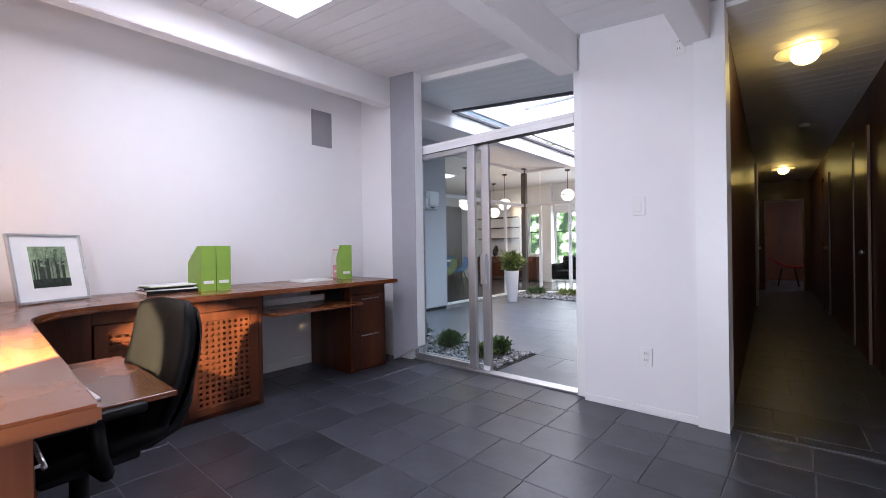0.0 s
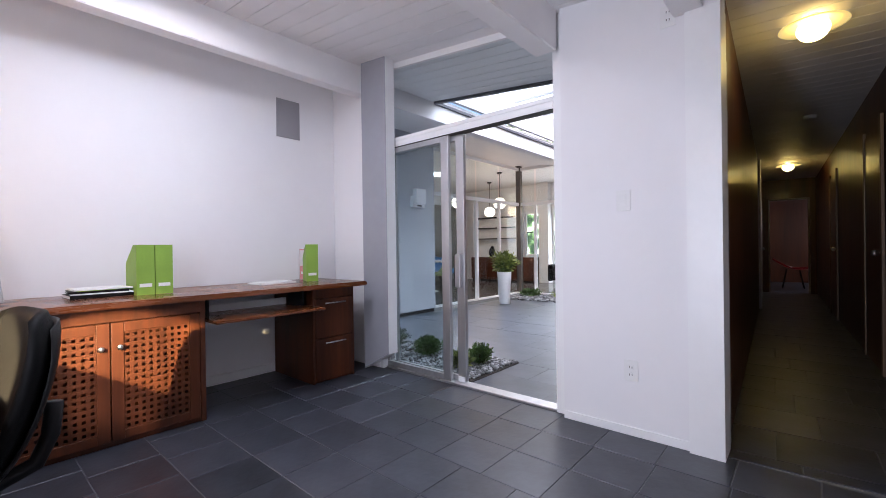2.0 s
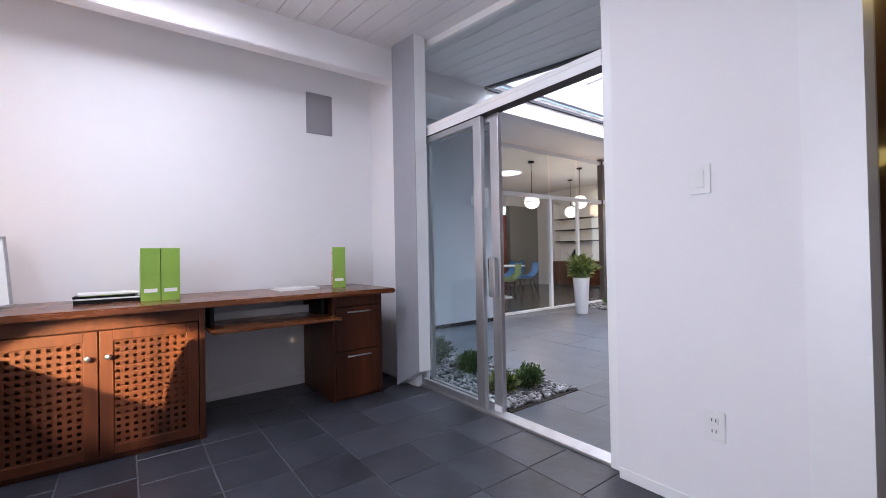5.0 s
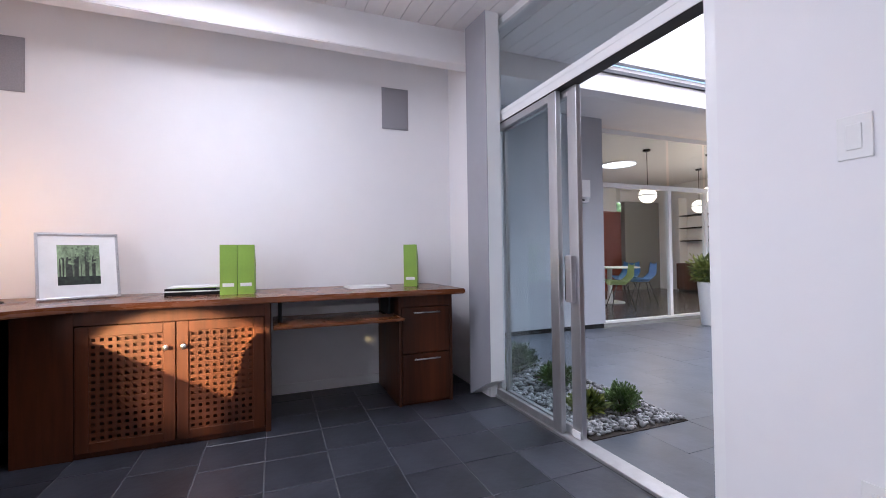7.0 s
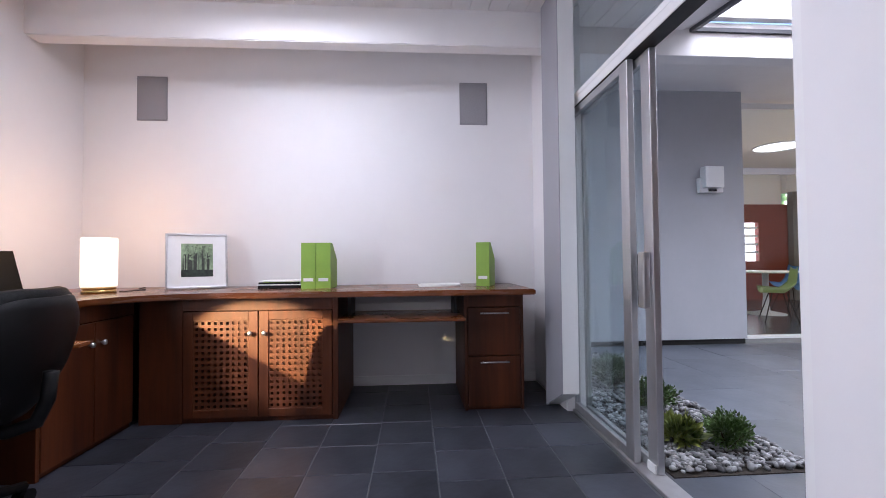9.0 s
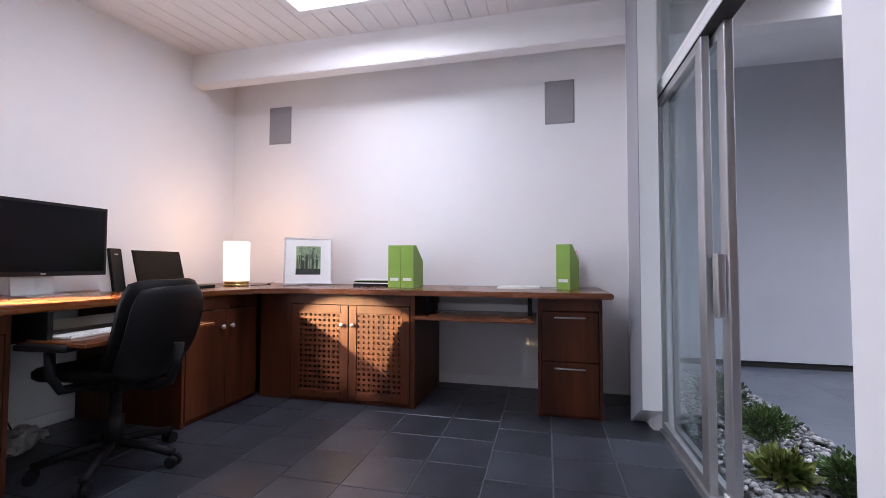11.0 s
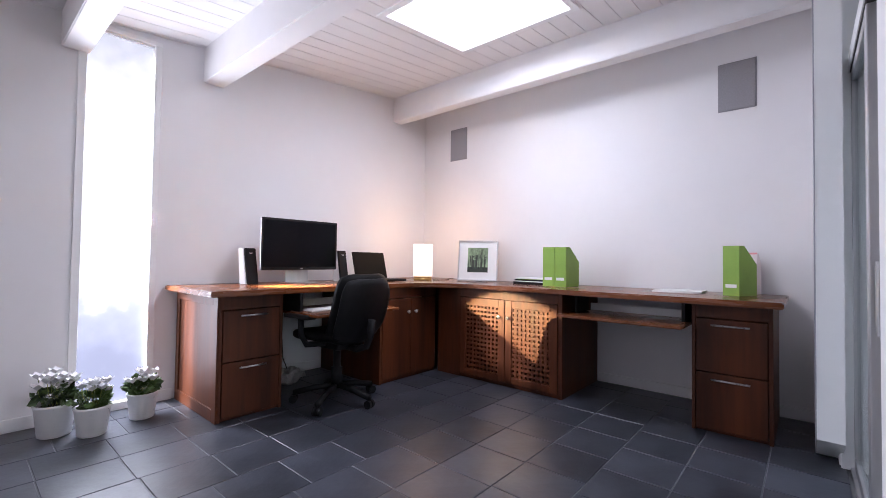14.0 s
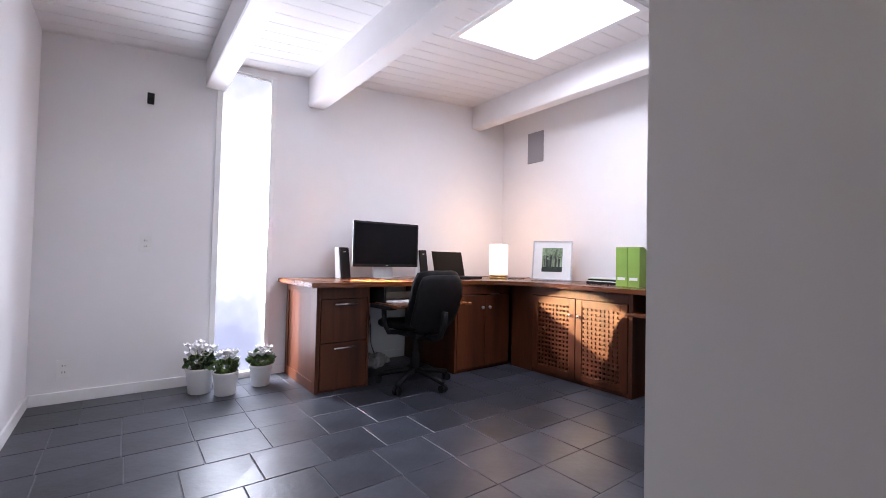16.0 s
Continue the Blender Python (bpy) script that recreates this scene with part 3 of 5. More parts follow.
prism(bm, [(-0.13, 0.0), (0.06, 0.0), (0.06, 0.006), (-0.055, 0.006), (-0.075, 0.20), (-0.085, 0.20), (-0.07, 0.006), (-0.13, 0.006)], -0.10, 0.10, "x")
part("stand", bm, ALU, mon, "bent silver stand")


def desk_speaker(x, y, rz):
    o = thing("desktop_speaker", "slim black and silver desktop speaker, leaning back", "speaker", "desktop speakers", (x, y, DESK), rz)
    for nm, y0, y1, mat, lb in (("shell", -0.05, 0.03, PLASTIC, "silver white shell"), ("grille", 0.031, 0.052, BLACK, "black cloth grille")):
        bm = B()
        prism(bm, [(y0, 0), (y1, 0), (y1 - 0.045, 0.27), (y0 - 0.045 + (0.02 if nm == "shell" else 0), 0.27)], -0.047, 0.047, "x")
        bmesh.ops.bevel(bm, geom=list(bm.edges), offset=0.005, segments=2, affect="EDGES")
        part(nm, bm, mat, o, lb)
    part("badge", box(B(), -0.012, 0.0125, 0.228, 0.012, 0.0150, 0.236), STEEL, o, "small silver badge")


desk_speaker(-0.83, 2.66, 12)
desk_speaker(-1.63, 2.70, 8)

lap = thing("laptop", "open black laptop with a dark screen", "laptop", loc=(-1.935, 2.87, DESK), rz=5)
part("base", box(B(), -0.200, -0.10, 0.0, 0.200, 0.15, 0.022, 0.004), BLACK, lap)
bm = B()
prism(bm, [(-0.105, 0.022), (-0.095, 0.022), (-0.155, 0.262), (-0.165, 0.262)], -0.200, 0.200, "x")
part("lid", bm, FABRIC, lap)
bm = B()
prism(bm, [(-0.0985, 0.035), (-0.0970, 0.035), (-0.1500, 0.250), (-0.1520, 0.250)], -0.186, 0.186, "x")
part("screen", bm, FABRIC, lap, "dark screen")

lampt = thing("table_lamp", "lit cylinder table lamp with a cream shade and brass base", "table lamp", loc=(-2.40, 2.97, DESK))
bm = B()
lathe(bm, [(0.088, 0.0), (0.09, 0.004), (0.09, 0.016), (0.086, 0.018), (0.086, 0.022), (0.09, 0.024), (0.09, 0.038), (0.0, 0.038)])
part("base", bm, material("brass", (0.55, 0.38, 0.14), 0.3, 1.0, var=0.1, scale=20), lampt, "banded brass base", True)
part("shade", lathe(B(), [(0.0, 0.038), (0.092, 0.0385), (0.096, 0.045), (0.096, 0.345), (0.092, 0.35), (0.0, 0.351)]), SHADE, lampt, "glowing cream fabric shade", True)
pl = bpy.data.lights.new("lamp_bulb", "POINT")
pl.energy, pl.color, pl.shadow_soft_size = 0.75, (1.0, 0.55, 0.22), 0.12
po = new("lamp_bulb", pl)
po.location = (-2.40, 2.97, DESK + 0.50)
bm = B()
tube(bm, [(-2.45, 3.06, DESK + 0.004), (-2.52, 3.14, DESK + 0.004), (-2.62, 3.12, DESK + 0.004), (-2.75, 3.0, DESK + 0.004), (-2.9, 2.95, DESK + 0.004)], 0.0035, 6)
solid("lamp_cord", bm, BLACK, "thin dark lamp cord lying on the worktop", "cable")

# the framed photograph leans against the wall
PHOTO = material("forest photograph", (0.03, 0.05, 0.03), 0.35, var=0.8, scale=9, stretch=(1, 1.6, 0.7), tint=(0.22, 0.30, 0.18))
pf = thing("picture_frame", "silver framed forest photograph in a wide white mount", "picture frame")
lean = 12.0
pf.matrix_world = Matrix.Translation((-2.635, 3.460, DESK + 0.003)) @ pose(0, 0, 0, 0, 0, 29) @ pose(0, 0, 0, 0, -lean, 0)
FW, FH = 0.192, 0.398
for a in ((-FW, 0, FW, 0.014), (-FW, FH - 0.014, FW, FH), (-FW, 0.014, -FW + 0.014, FH - 0.014), (FW - 0.014, 0.014, FW, FH - 0.014)):
    part("frame_bar", box(B(), -0.008, a[0], a[1], 0.012, a[2], a[3], 0.002), STEEL, pf, "slim silver frame bar")
part("mount", box(B(), -0.004, -FW + 0.014, 0.014, 0.003, FW - 0.014, FH - 0.014), PAPER, pf, "wide white mount")
bm = B()
prism(bm, [(-0.010, 0.25), (-0.014, 0.25), (-0.150, 0.034), (-0.144, 0.032)], -0.03, 0.03, "y")
part("easel_strut", bm, BLACK, pf, "black card easel strut")
part("back_board", box(B(), -0.0075, -FW + 0.014, 0.014, -0.0045, FW - 0.014, FH - 0.014), BLACK, pf, "dark back board")
ph = part("photo", box(B(), 0.0032, -0.098, 0.085, 0.0042, 0.098, 0.325), PHOTO, pf, "dark green woodland photograph")
BARK = material("photo bark", (0.035, 0.04, 0.03), 0.5, var=0.5, scale=60)
CANOPY = material("photo canopy", (0.07, 0.12, 0.06), 0.5, var=0.7, scale=45, tint=(0.20, 0.28, 0.16))
for k in range(11):
    yy = -0.090 + k * 0.0166 + random.uniform(-0.006, 0.006)
    w0 = random.uniform(0.002, 0.006) + (0.008 if k == 3 else 0)
    bm = B()
    prism(bm, [(yy - w0, 0.12), (yy + w0, 0.12), (yy + w0 * 0.5 + random.uniform(-0.008, 0.008), random.uniform(0.23, 0.30)), (yy - w0 * 0.5, 0.24)], 0.0044, 0.0048, "x")
    part("tree_shape", bm, BARK, ph, "dark tree trunk in the photograph")
bm = B()
for k in range(70):
    cy, cz, r = random.uniform(-0.092, 0.092), 0.316 - 0.11 * random.random() ** 1.6, random.uniform(0.003, 0.009)
    a0 = random.uniform(0, 6)
    zz = 0.0049 + k * 0.000004
    bm.faces.new([bm.verts.new((zz, max(-0.097, min(0.097, cy + r * random.uniform(0.6, 1.5) * math.cos(a0 + i * 1.047))), min(0.324, cz + r * random.uniform(0.5, 1.1) * math.sin(a0 + i * 1.047)))) for i in range(6)])
part("canopy_shape", bm, CANOPY, ph, "green leaf canopy in the photograph")
part("ground_shape", box(B(), 0.0044, -0.098, 0.085, 0.0049, 0.098, 0.135), material("photo undergrowth", (0.02, 0.03, 0.02), 0.4, var=0.6, scale=40), ph, "dark undergrowth in the photograph")


def magazine_file(x, y, rz, mat, label, w=0.098, dp=0.25, h=0.317):
    """A card file with a slanted open back and a white name label."""
    o = thing("magazine_file", label, "magazine file", "magazine files on the desk", (x, y, DESK), rz)
    side = [(0, 0), (0.0, h), (-0.28 * dp, h), (-dp, 0.20), (-dp, 0)]
    for s in (-w / 2, w / 2 - 0.003):
        bm = B()
        A = [bm.verts.new((a, s, b)) for a, b in side]
        C = [bm.verts.new((a, s + 0.003, b)) for a, b in side]
        bm.faces.new(A), bm.faces.new(list(reversed(C)))
        for i in range(5):
            bm.faces.new((A[i], C[i], C[(i + 1) % 5], A[(i + 1) % 5]))
        bmesh.ops.recalc_face_normals(bm, faces=bm.faces)
        part("side_panel", bm, mat, o)
    part("front_panel", box(B(), -0.003, -w / 2 + 0.003, 0, 0.0, w / 2 - 0.003, h), mat, o)
    part("back_panel", box(B(), -dp, -w / 2 + 0.003, 0, 0.003 - dp, w / 2 - 0.003, 0.20), mat, o)
    part("bottom_panel", box(B(), 0.003 - dp, -w / 2 + 0.003, 0, -0.003, w / 2 - 0.003, 0.003), mat, o)
    part("label_card", box(B(), 0.0003, -w * 0.34, 0.05, 0.0012, w * 0.34, 0.072), PAPER, o, "white name label")
    part("papers", box(B(), 0.015 - dp, -w / 2 + 0.012, 0.004, -0.02, w / 2 - 0.02, min(0.26, h - 0.05)), PAPER, o, "stack of white papers inside")
    return o


magazine_file(-2.535, 4.247, 0, GREEN, "green card magazine file beside its twin")
magazine_file(-2.535, 4.349, 0, GREEN, "green card magazine file beside its twin")
magazine_file(-2.605, 5.475, -22, GREEN, "single green card magazine file near the desk end", 0.098, 0.20)
pk = magazine_file(-2.893, 5.560, -20, PALEPINK, "pale card magazine file with a pink lower front", 0.062, 0.055, 0.28)
part("lower_front", box(B(), 0.0004, -0.030, 0.0, 0.0011, 0.030, 0.125), PINK, pk, "pink lower front panel")
part("outline", box(B(), 0.0004, -0.031, 0.268, 0.0011, 0.031, 0.28), PINK, pk, "pink top edge")


def flat_book(name, x, y, z, lx, ly, h, rz, cover, label, cat="book"):
    o = thing(name, label, cat, "", (x, y, z), rz)
    part("pages", box(B(), -lx / 2 + 0.004, -ly / 2 + 0.003, 0.002, lx / 2 - 0.003, ly / 2 - 0.004, h - 0.002), PAPER, o, "white page block")
    part("front_cover", box(B(), -lx / 2, -ly / 2, h - 0.002, lx / 2, ly / 2, h), cover, o)
    part("back_cover", box(B(), -lx / 2, -ly / 2, 0, lx / 2, ly / 2, 0.002), cover, o)
    part("spine", box(B(), lx / 2 - 0.002, -ly / 2, 0.002, lx / 2, ly / 2, h - 0.002), cover, o)


flat_book("book", -2.70, 4.04, DESK, 0.22, 0.31, 0.022, 2, BLACK, "thick black covered book lying flat in a stack")
flat_book("magazine", -2.70, 4.05, DESK + 0.0225, 0.22, 0.30, 0.007, -3, PAPER, "white magazine between two black books", "magazine")
flat_book("book", -2.71, 4.035, DESK + 0.030, 0.21, 0.29, 0.013, -4, BLACK, "black covered book lying on another book")
flat_book("magazine", -2.70, 4.05, DESK + 0.0435, 0.205, 0.27, 0.004, 5, GREEN, "green covered magazine on top of the books", "magazine")
flat_book("magazine", -2.70, 4.045, DESK + 0.048, 0.215, 0.285, 0.007, 3, PAPER, "white magazine on top of the stack", "magazine")
flat_book("magazine", -2.70, 5.16, DESK, 0.23, 0.30, 0.008, 3, PAPER, "white magazine lying on the worktop", "magazine")
flat_book("magazine", -2.70, 5.17, DESK + 0.0085, 0.22, 0.29, 0.006, -2, PAPER, "white magazine lying on another one", "magazine")

kb = thing("keyboard", "thin white and silver computer keyboard on the tray", "keyboard", loc=(-1.14, 3.28, 0.643), rz=3)
part("deck", box(B(), -0.21, -0.06, 0, 0.21, 0.06, 0.010, 0.003), PLASTIC, kb)
for r in range(5):
    for c in range(14):
        part("key", box(B(), -0.20 + c * 0.0288, -0.05 + r * 0.021, 0.010, -0.20 + c * 0.0288 + 0.024, -0.05 + r * 0.021 + 0.017, 0.0135), PAPER, kb)

# ---- office chair ----
ch = thing("office_chair", "black swivel office chair with a tall curved back", "office chair", loc=(-1.156, 3.33, 0), rz=5)


def shaped_pad(bm, w, d, t, curve):
    """A cushion with rounded corners: a grid that is bowed and puffed."""
    nx, ny = 14, 14
    top, bot = [], []
    for j in range(ny + 1):
        for i in range(nx + 1):
            u, v = 2 * i / nx - 1, 2 * j / ny - 1
            s = (1 - 0.20 * abs(v) ** 4)
            q = (1 - 0.13 * abs(u) ** 4)
            x, y = u * w / 2 * s, v * d / 2 * q
            edge = (1 - abs(u) ** 5) * (1 - abs(v) ** 5)
            h = t * (0.35 + 0.65 * max(0, edge) ** 0.5)
            z = curve(u, v)
            top.append(bm.verts.new((x, y, z + h / 2)))
            bot.append(bm.verts.new((x, y, z - h / 2)))
    k = nx + 1
    for j in range(ny):
        for i in range(nx):
            a = j * k + i
            bm.faces.new((top[a], top[a + 1], top[a + k + 1], top[a + k]))
            bm.faces.new((bot[a], bot[a + k], bot[a + k + 1], bot[a + 1]))
    rim = list(range(0, k)) + [j * k + nx for j in range(1, ny + 1)] + [ny * k + i for i in range(nx - 1, -1, -1)] + [j * k for j in range(ny - 1, 0, -1)]
    for a, b in zip(rim, rim[1:] + rim[:1]):
        bm.faces.new((top[a], bot[a], bot[b], top[b]))
    bmesh.ops.recalc_face_normals(bm, faces=bm.faces)
    return bm


bm = shaped_pad(B(), 0.50, 0.48, 0.085, lambda u, v: 0.02 * u * u - 0.02 * max(0, -v) ** 2)
bmesh.ops.transform(bm, matrix=Matrix.Translation((0, -0.02, 0.475)), verts=bm.verts)
part("seat", bm, FABRIC, ch, "black upholstered seat", True)
bm = shaped_pad(B(), 0.48, 0.50, 0.06, lambda u, v: 0.045 * u * u + 0.03 * v * v)
bmesh.ops.transform(bm, matrix=Matrix.Translation((0, 0.262, 0.65)) @ pose(0, 0, 0, 73, 0, 0), verts=bm.verts)
part("backrest", bm, FABRIC, ch, "black curved backrest", True)
bm = shaped_pad(B(), 0.45, 0.46, 0.014, lambda u, v: 0.04 * u * u + 0.028 * v * v)
bmesh.ops.transform(bm, matrix=Matrix.Translation((0, 0.300, 0.64)) @ pose(0, 0, 0, 73, 0, 0), verts=bm.verts)
part("back_shell", bm, BLACK, ch, "black plastic back shell", True)
part("back_bar", tube(B(), [(0, 0.05, 0.40), (0, 0.20, 0.39), (0, 0.29, 0.42), (0, 0.325, 0.50), (0, 0.335, 0.60)], 0.024, 10), BLACK, ch, "", True)
for s in (-1, 1):
    arm = part("armrest", box(B(), s * 0.285 - 0.04, -0.17, 0.605, s * 0.285 + 0.04, 0.09, 0.635, 0.012), BLACK, ch, "black padded armrest")
    part("arm_post", tube(B(), [(s * 0.285, -0.03, 0.606), (s * 0.287, -0.02, 0.50), (s * 0.26, 0.0, 0.435), (s * 0.10, 0.0, 0.42)], 0.02, 8), BLACK, arm, "", True)
part("mechanism", box(B(), -0.11, -0.12, 0.385, 0.11, 0.14, 0.435, 0.012), BLACK, ch)
part("gas_lift", lathe(B(), [(0.038, 0.10), (0.038, 0.24), (0.026, 0.245), (0.026, 0.39)], seg=18), BLACK, ch, "", True)
for i in range(5):
    a = 2 * math.pi * i / 5 + 0.45
    ux, uy = math.cos(a), math.sin(a)
    leg = part("base_leg", tube(B(), [(0.03 * ux, 0.03 * uy, 0.115), (0.15 * ux, 0.15 * uy, 0.10), (0.29 * ux, 0.29 * uy, 0.068)], 0.02, 8), BLACK, ch, "", True)
    bm = B()
    for s in (-0.016, 0.016):
        cyl(bm, (0.29 * ux - uy * (s - 0.010), 0.29 * uy + ux * (s - 0.010), 0.028), (0.29 * ux - uy * (s + 0.010), 0.29 * uy + ux * (s + 0.010), 0.028), 0.028, seg=16)
    part("castor", bm, BLACK, leg, "twin wheel black castor")

# cables and a bag under the desk
bm = B()
for k in range(3):
    tube(bm, [(-0.95 - 0.1 * k, S + 0.05, 0.62), (-0.97 - 0.1 * k, S + 0.10, 0.35), (-1.0 - 0.08 * k, S + 0.14, 0.12 + 0.03 * k), (-1.12 - 0.05 * k, S + 0.17, 0.006), (-1.3, S + 0.12 + 0.04 * k, 0.006)], 0.004, 6)
solid("cables", bm, BLACK, "tangle of dark cables hanging below the desk", "cables", kind="stuff")
bm = B()
ball(bm, (-1.12, S + 0.24, 0.065), 0.12, 1.45, 0.8, 0.55, 36, 24)
for v in bm.verts:
    p = v.co * 17
    fold = abs(noise.noise(p * 1.7)) * 0.05
    v.co += Vector((noise.noise(p), noise.noise(p + Vector((5, 0, 0))), noise.noise(p + Vector((0, 7, 0))) * 0.7)) * 0.045
    v.co.z = max(0.002, v.co.z - fold)
solid("plastic_bag", bm, material("crumpled grey plastic", (0.38, 0.38, 0.37), 0.4, var=0.25, scale=18, bump=0.5, bump_scale=60), "crumpled greyish plastic bag under the desk", "bag")

# ---- wall fittings ----


def wall_speaker(y0, label):
    o = thing("wall_speaker", label, "wall speaker", "speakers set in the wall")
    part("frame", box(B(), W, y0, 2.095, W + 0.006, y0 + 0.228, 2.443, 0.002), MESHG, o)
    part("grille", box(B(), W + 0.0061, y0 + 0.008, 2.103, W + 0.010, y0 + 0.22, 2.435, 0.0015), MESHG, o, "fine grey perforated grille")


wall_speaker(2.835, "flush grey wall speaker near the corner")
wall_speaker(5.358, "flush grey wall speaker above the desk end")


def wall_plate(kind, m, n=1):
    """A white cover plate in its own plane: x across, z up, y out of the wall."""
    sw = kind == "light_switch"
    o = thing(kind, "white rocker light switch on the wall" if sw else "white double power socket on the wall", "switch" if sw else "socket")
    o.matrix_world = m
    w = 0.036 * n + 0.002
    part("plate", box(B(), -w, 0, -0.058, w, 0.006, 0.058, 0.002), PLASTIC, o)
    for k in range(n):
        cx = (k - (n - 1) / 2) * 0.046
        if sw:
            part("rocker", box(B(), cx - 0.017, 0.0062, -0.034, cx + 0.017, 0.010, 0.034, 0.002), PLASTIC, o)
        else:
            for zz in (-0.021, 0.021):
                f = part("outlet_face", box(B(), cx - 0.016, 0.0062, zz - 0.014, cx + 0.016, 0.0085, zz + 0.014, 0.002), PLASTIC, o)
                for xx in (-0.007, 0.007):
                    part("slot", box(B(), cx + xx - 0.0015, 0.0086, zz - 0.006, cx + xx + 0.0015, 0.0092, zz + 0.006), DARK, f, "dark slot")


NF = pose(-0.16, N, 1.325, 0, 0, 180)
wall_plate("light_switch", NF)
wall_plate("power_socket", pose(-0.13, N, 0.365, 0, 0, 180))
wall_plate("power_socket", pose(0.08, N, 2.28, 0, 0, 180))
wall_plate("power_socket", pose(0.577, S, 1.05, 0, 0, 0))
wall_plate("power_socket", pose(0.985, S, 0.22, 0, 0, 0))
hk = thing("wall_bracket", "small black bracket fixed high on the wall", "bracket")
part("plate", box(B(), 0.558, S, 2.05, 0.600, S + 0.012, 2.13, 0.003), BLACK, hk)
part("lug", box(B(), 0.566, S + 0.012, 2.07, 0.592, S + 0.028, 2.11, 0.003), BLACK, hk)

# ---- plants ----


def leaf_quads(bm, c, rx, ry, rz, n, size, up=0.3, shell=0.55, wide=0.55):
    """Many small pointed leaves in an uneven crown."""
    for _ in range(n):
        d = Vector((random.gauss(0, 1), random.gauss(0, 1), random.gauss(0, 1))).normalized()
        r = shell + (1 - shell) * random.random()
        lump = 0.8 + 0.45 * noise.noise(d * 2.3 + Vector(c))
        p = Vector(c) + Vector((d.x * rx, d.y * ry, d.z * rz)) * r * lump
        ax = (d + Vector((random.uniform(-.6, .6), random.uniform(-.6, .6), random.uniform(-.3, .6) + up))).normalized()
        sd = ax.cross(Vector((random.uniform(-1, 1), random.uniform(-1, 1), random.uniform(-1, 1)))).normalized()
        s = size * random.uniform(0.6, 1.25)
        nrm = ax.cross(sd) * s * 0.12
        v = [bm.verts.new(p), bm.verts.new(p + ax * s * 0.45 + sd * s * wide / 2 + nrm), bm.verts.new(p + ax * s), bm.verts.new(p + ax * s * 0.45 - sd * s * wide / 2 + nrm)]
        bm.faces.new((v[0], v[1], v[2]))
        bm.faces.new((v[0], v[2], v[3]))


def cyclamen(x, y, s, rz, label):
    o = thing("flower_pot", label, "potted plant", "white cyclamens by the window", (x, y, 0), rz)
    part("pot", lathe(B(), [(0.066 * s, 0), (0.07 * s, 0.004), (0.088 * s, 0.155 * s), (0.092 * s, 0.16 * s), (0.092 * s, 0.17 * s), (0.083 * s, 0.17 * s), (0.08 * s, 0.145 * s), (0, 0.145 * s)]), CERAM, o, "plain white ceramic pot", True)
    part("soil", lathe(B(), [(0.0795 * s, 0.146 * s), (0.0, 0.150 * s)]), SOIL, o)
    bm = B()
    leaf_quads(bm, (0, 0, 0.205 * s), 0.100 * s, 0.100 * s, 0.050 * s, 150, 0.045, 0.1, 0.4, 0.95)
    part("leaves", bm, LEAF, o, "dark green rounded leaves")
    for _ in range(14):
        a, r = random.uniform(0, 6.28), random.uniform(0.01, 0.085) * s
        h = random.uniform(0.235, 0.315) * s
        px, py = r * math.cos(a), r * math.sin(a)
        bm = B()
        tube(bm, [(px * 0.3, py * 0.3, 0.16 * s), (px * 0.8, py * 0.8, h * 0.8), (px, py, h)], 0.0018, 5)
        stem = part("stem", bm, LEAFY, o)
        bm = B()
        for k in range(5):
            b = 2 * math.pi * k / 5 + a
            d = Vector((math.cos(b), math.sin(b), 1.1)).normalized()
            sd = Vector((-math.sin(b), math.cos(b), 0))
            p = Vector((px, py, h - 0.006))
            L = 0.052 * s
            v = [bm.verts.new(p), bm.verts.new(p + d * L * 0.6 + sd * L * 0.36), bm.verts.new(p + d * L + sd * L * 0.1), bm.verts.new(p + d * L * 0.6 - sd * L * 0.36)]
            bm.faces.new(v)
        part("flower", bm, PETAL, stem, "white swept-back petals")


cyclamen(0.235, 2.66, 1.05, 0, "white flowering cyclamen in a white pot against the wall")
cyclamen(0.095, 2.80, 0.95, 50, "white flowering cyclamen in a white pot before the window")
cyclamen(-0.165, 2.70, 0.92, 100, "small white flowering cyclamen in a white pot beside the drawers")

# ---- atrium ----
AX, AY1 = -4.18, 8.79
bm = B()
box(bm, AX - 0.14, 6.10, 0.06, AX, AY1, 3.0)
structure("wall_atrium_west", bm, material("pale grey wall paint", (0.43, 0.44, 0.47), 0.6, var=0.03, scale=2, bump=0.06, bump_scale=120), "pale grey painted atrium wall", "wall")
bm = B()
box(bm, AX - 0.13, 6.10, 0, AX - 0.02, AY1 - 0.01, 0.06)
structure("baseboard_atrium", bm, DARK, "dark recessed foot of the atrium wall", "baseboard")

OX0, OX1, OY0, OY1 = -2.60, -0.45, 7.15, 11.4
bm = B()
yy = 6.06
while yy < 12.3:
    a, b = yy + 0.003, min(yy + 0.145, 12.3)
    if b <= OY0 or a >= OY1:
        slab(bm, -2.66, a, 0.34, b)
    else:
        slab(bm, OX1, a, 0.34, b)
    yy += 0.148
slab(bm, -2.66, 6.06, 0.34, OY0, 0.014, 0.2)
slab(bm, -2.66, OY1, 0.34, 12.3, 0.014, 0.2)
slab(bm, OX1, OY0, 0.34, OY1, 0.014, 0.2)
structure("ceiling_atrium", bm, CEIL, "pale board soffit round the atrium opening", "ceiling")
bm = B()
slab(bm, -4.5, 6.06, -2.80, 12.3)
structure("ceiling_atrium_side", bm, CEIL, "pale soffit over the side of the atrium", "ceiling")
bm = B()
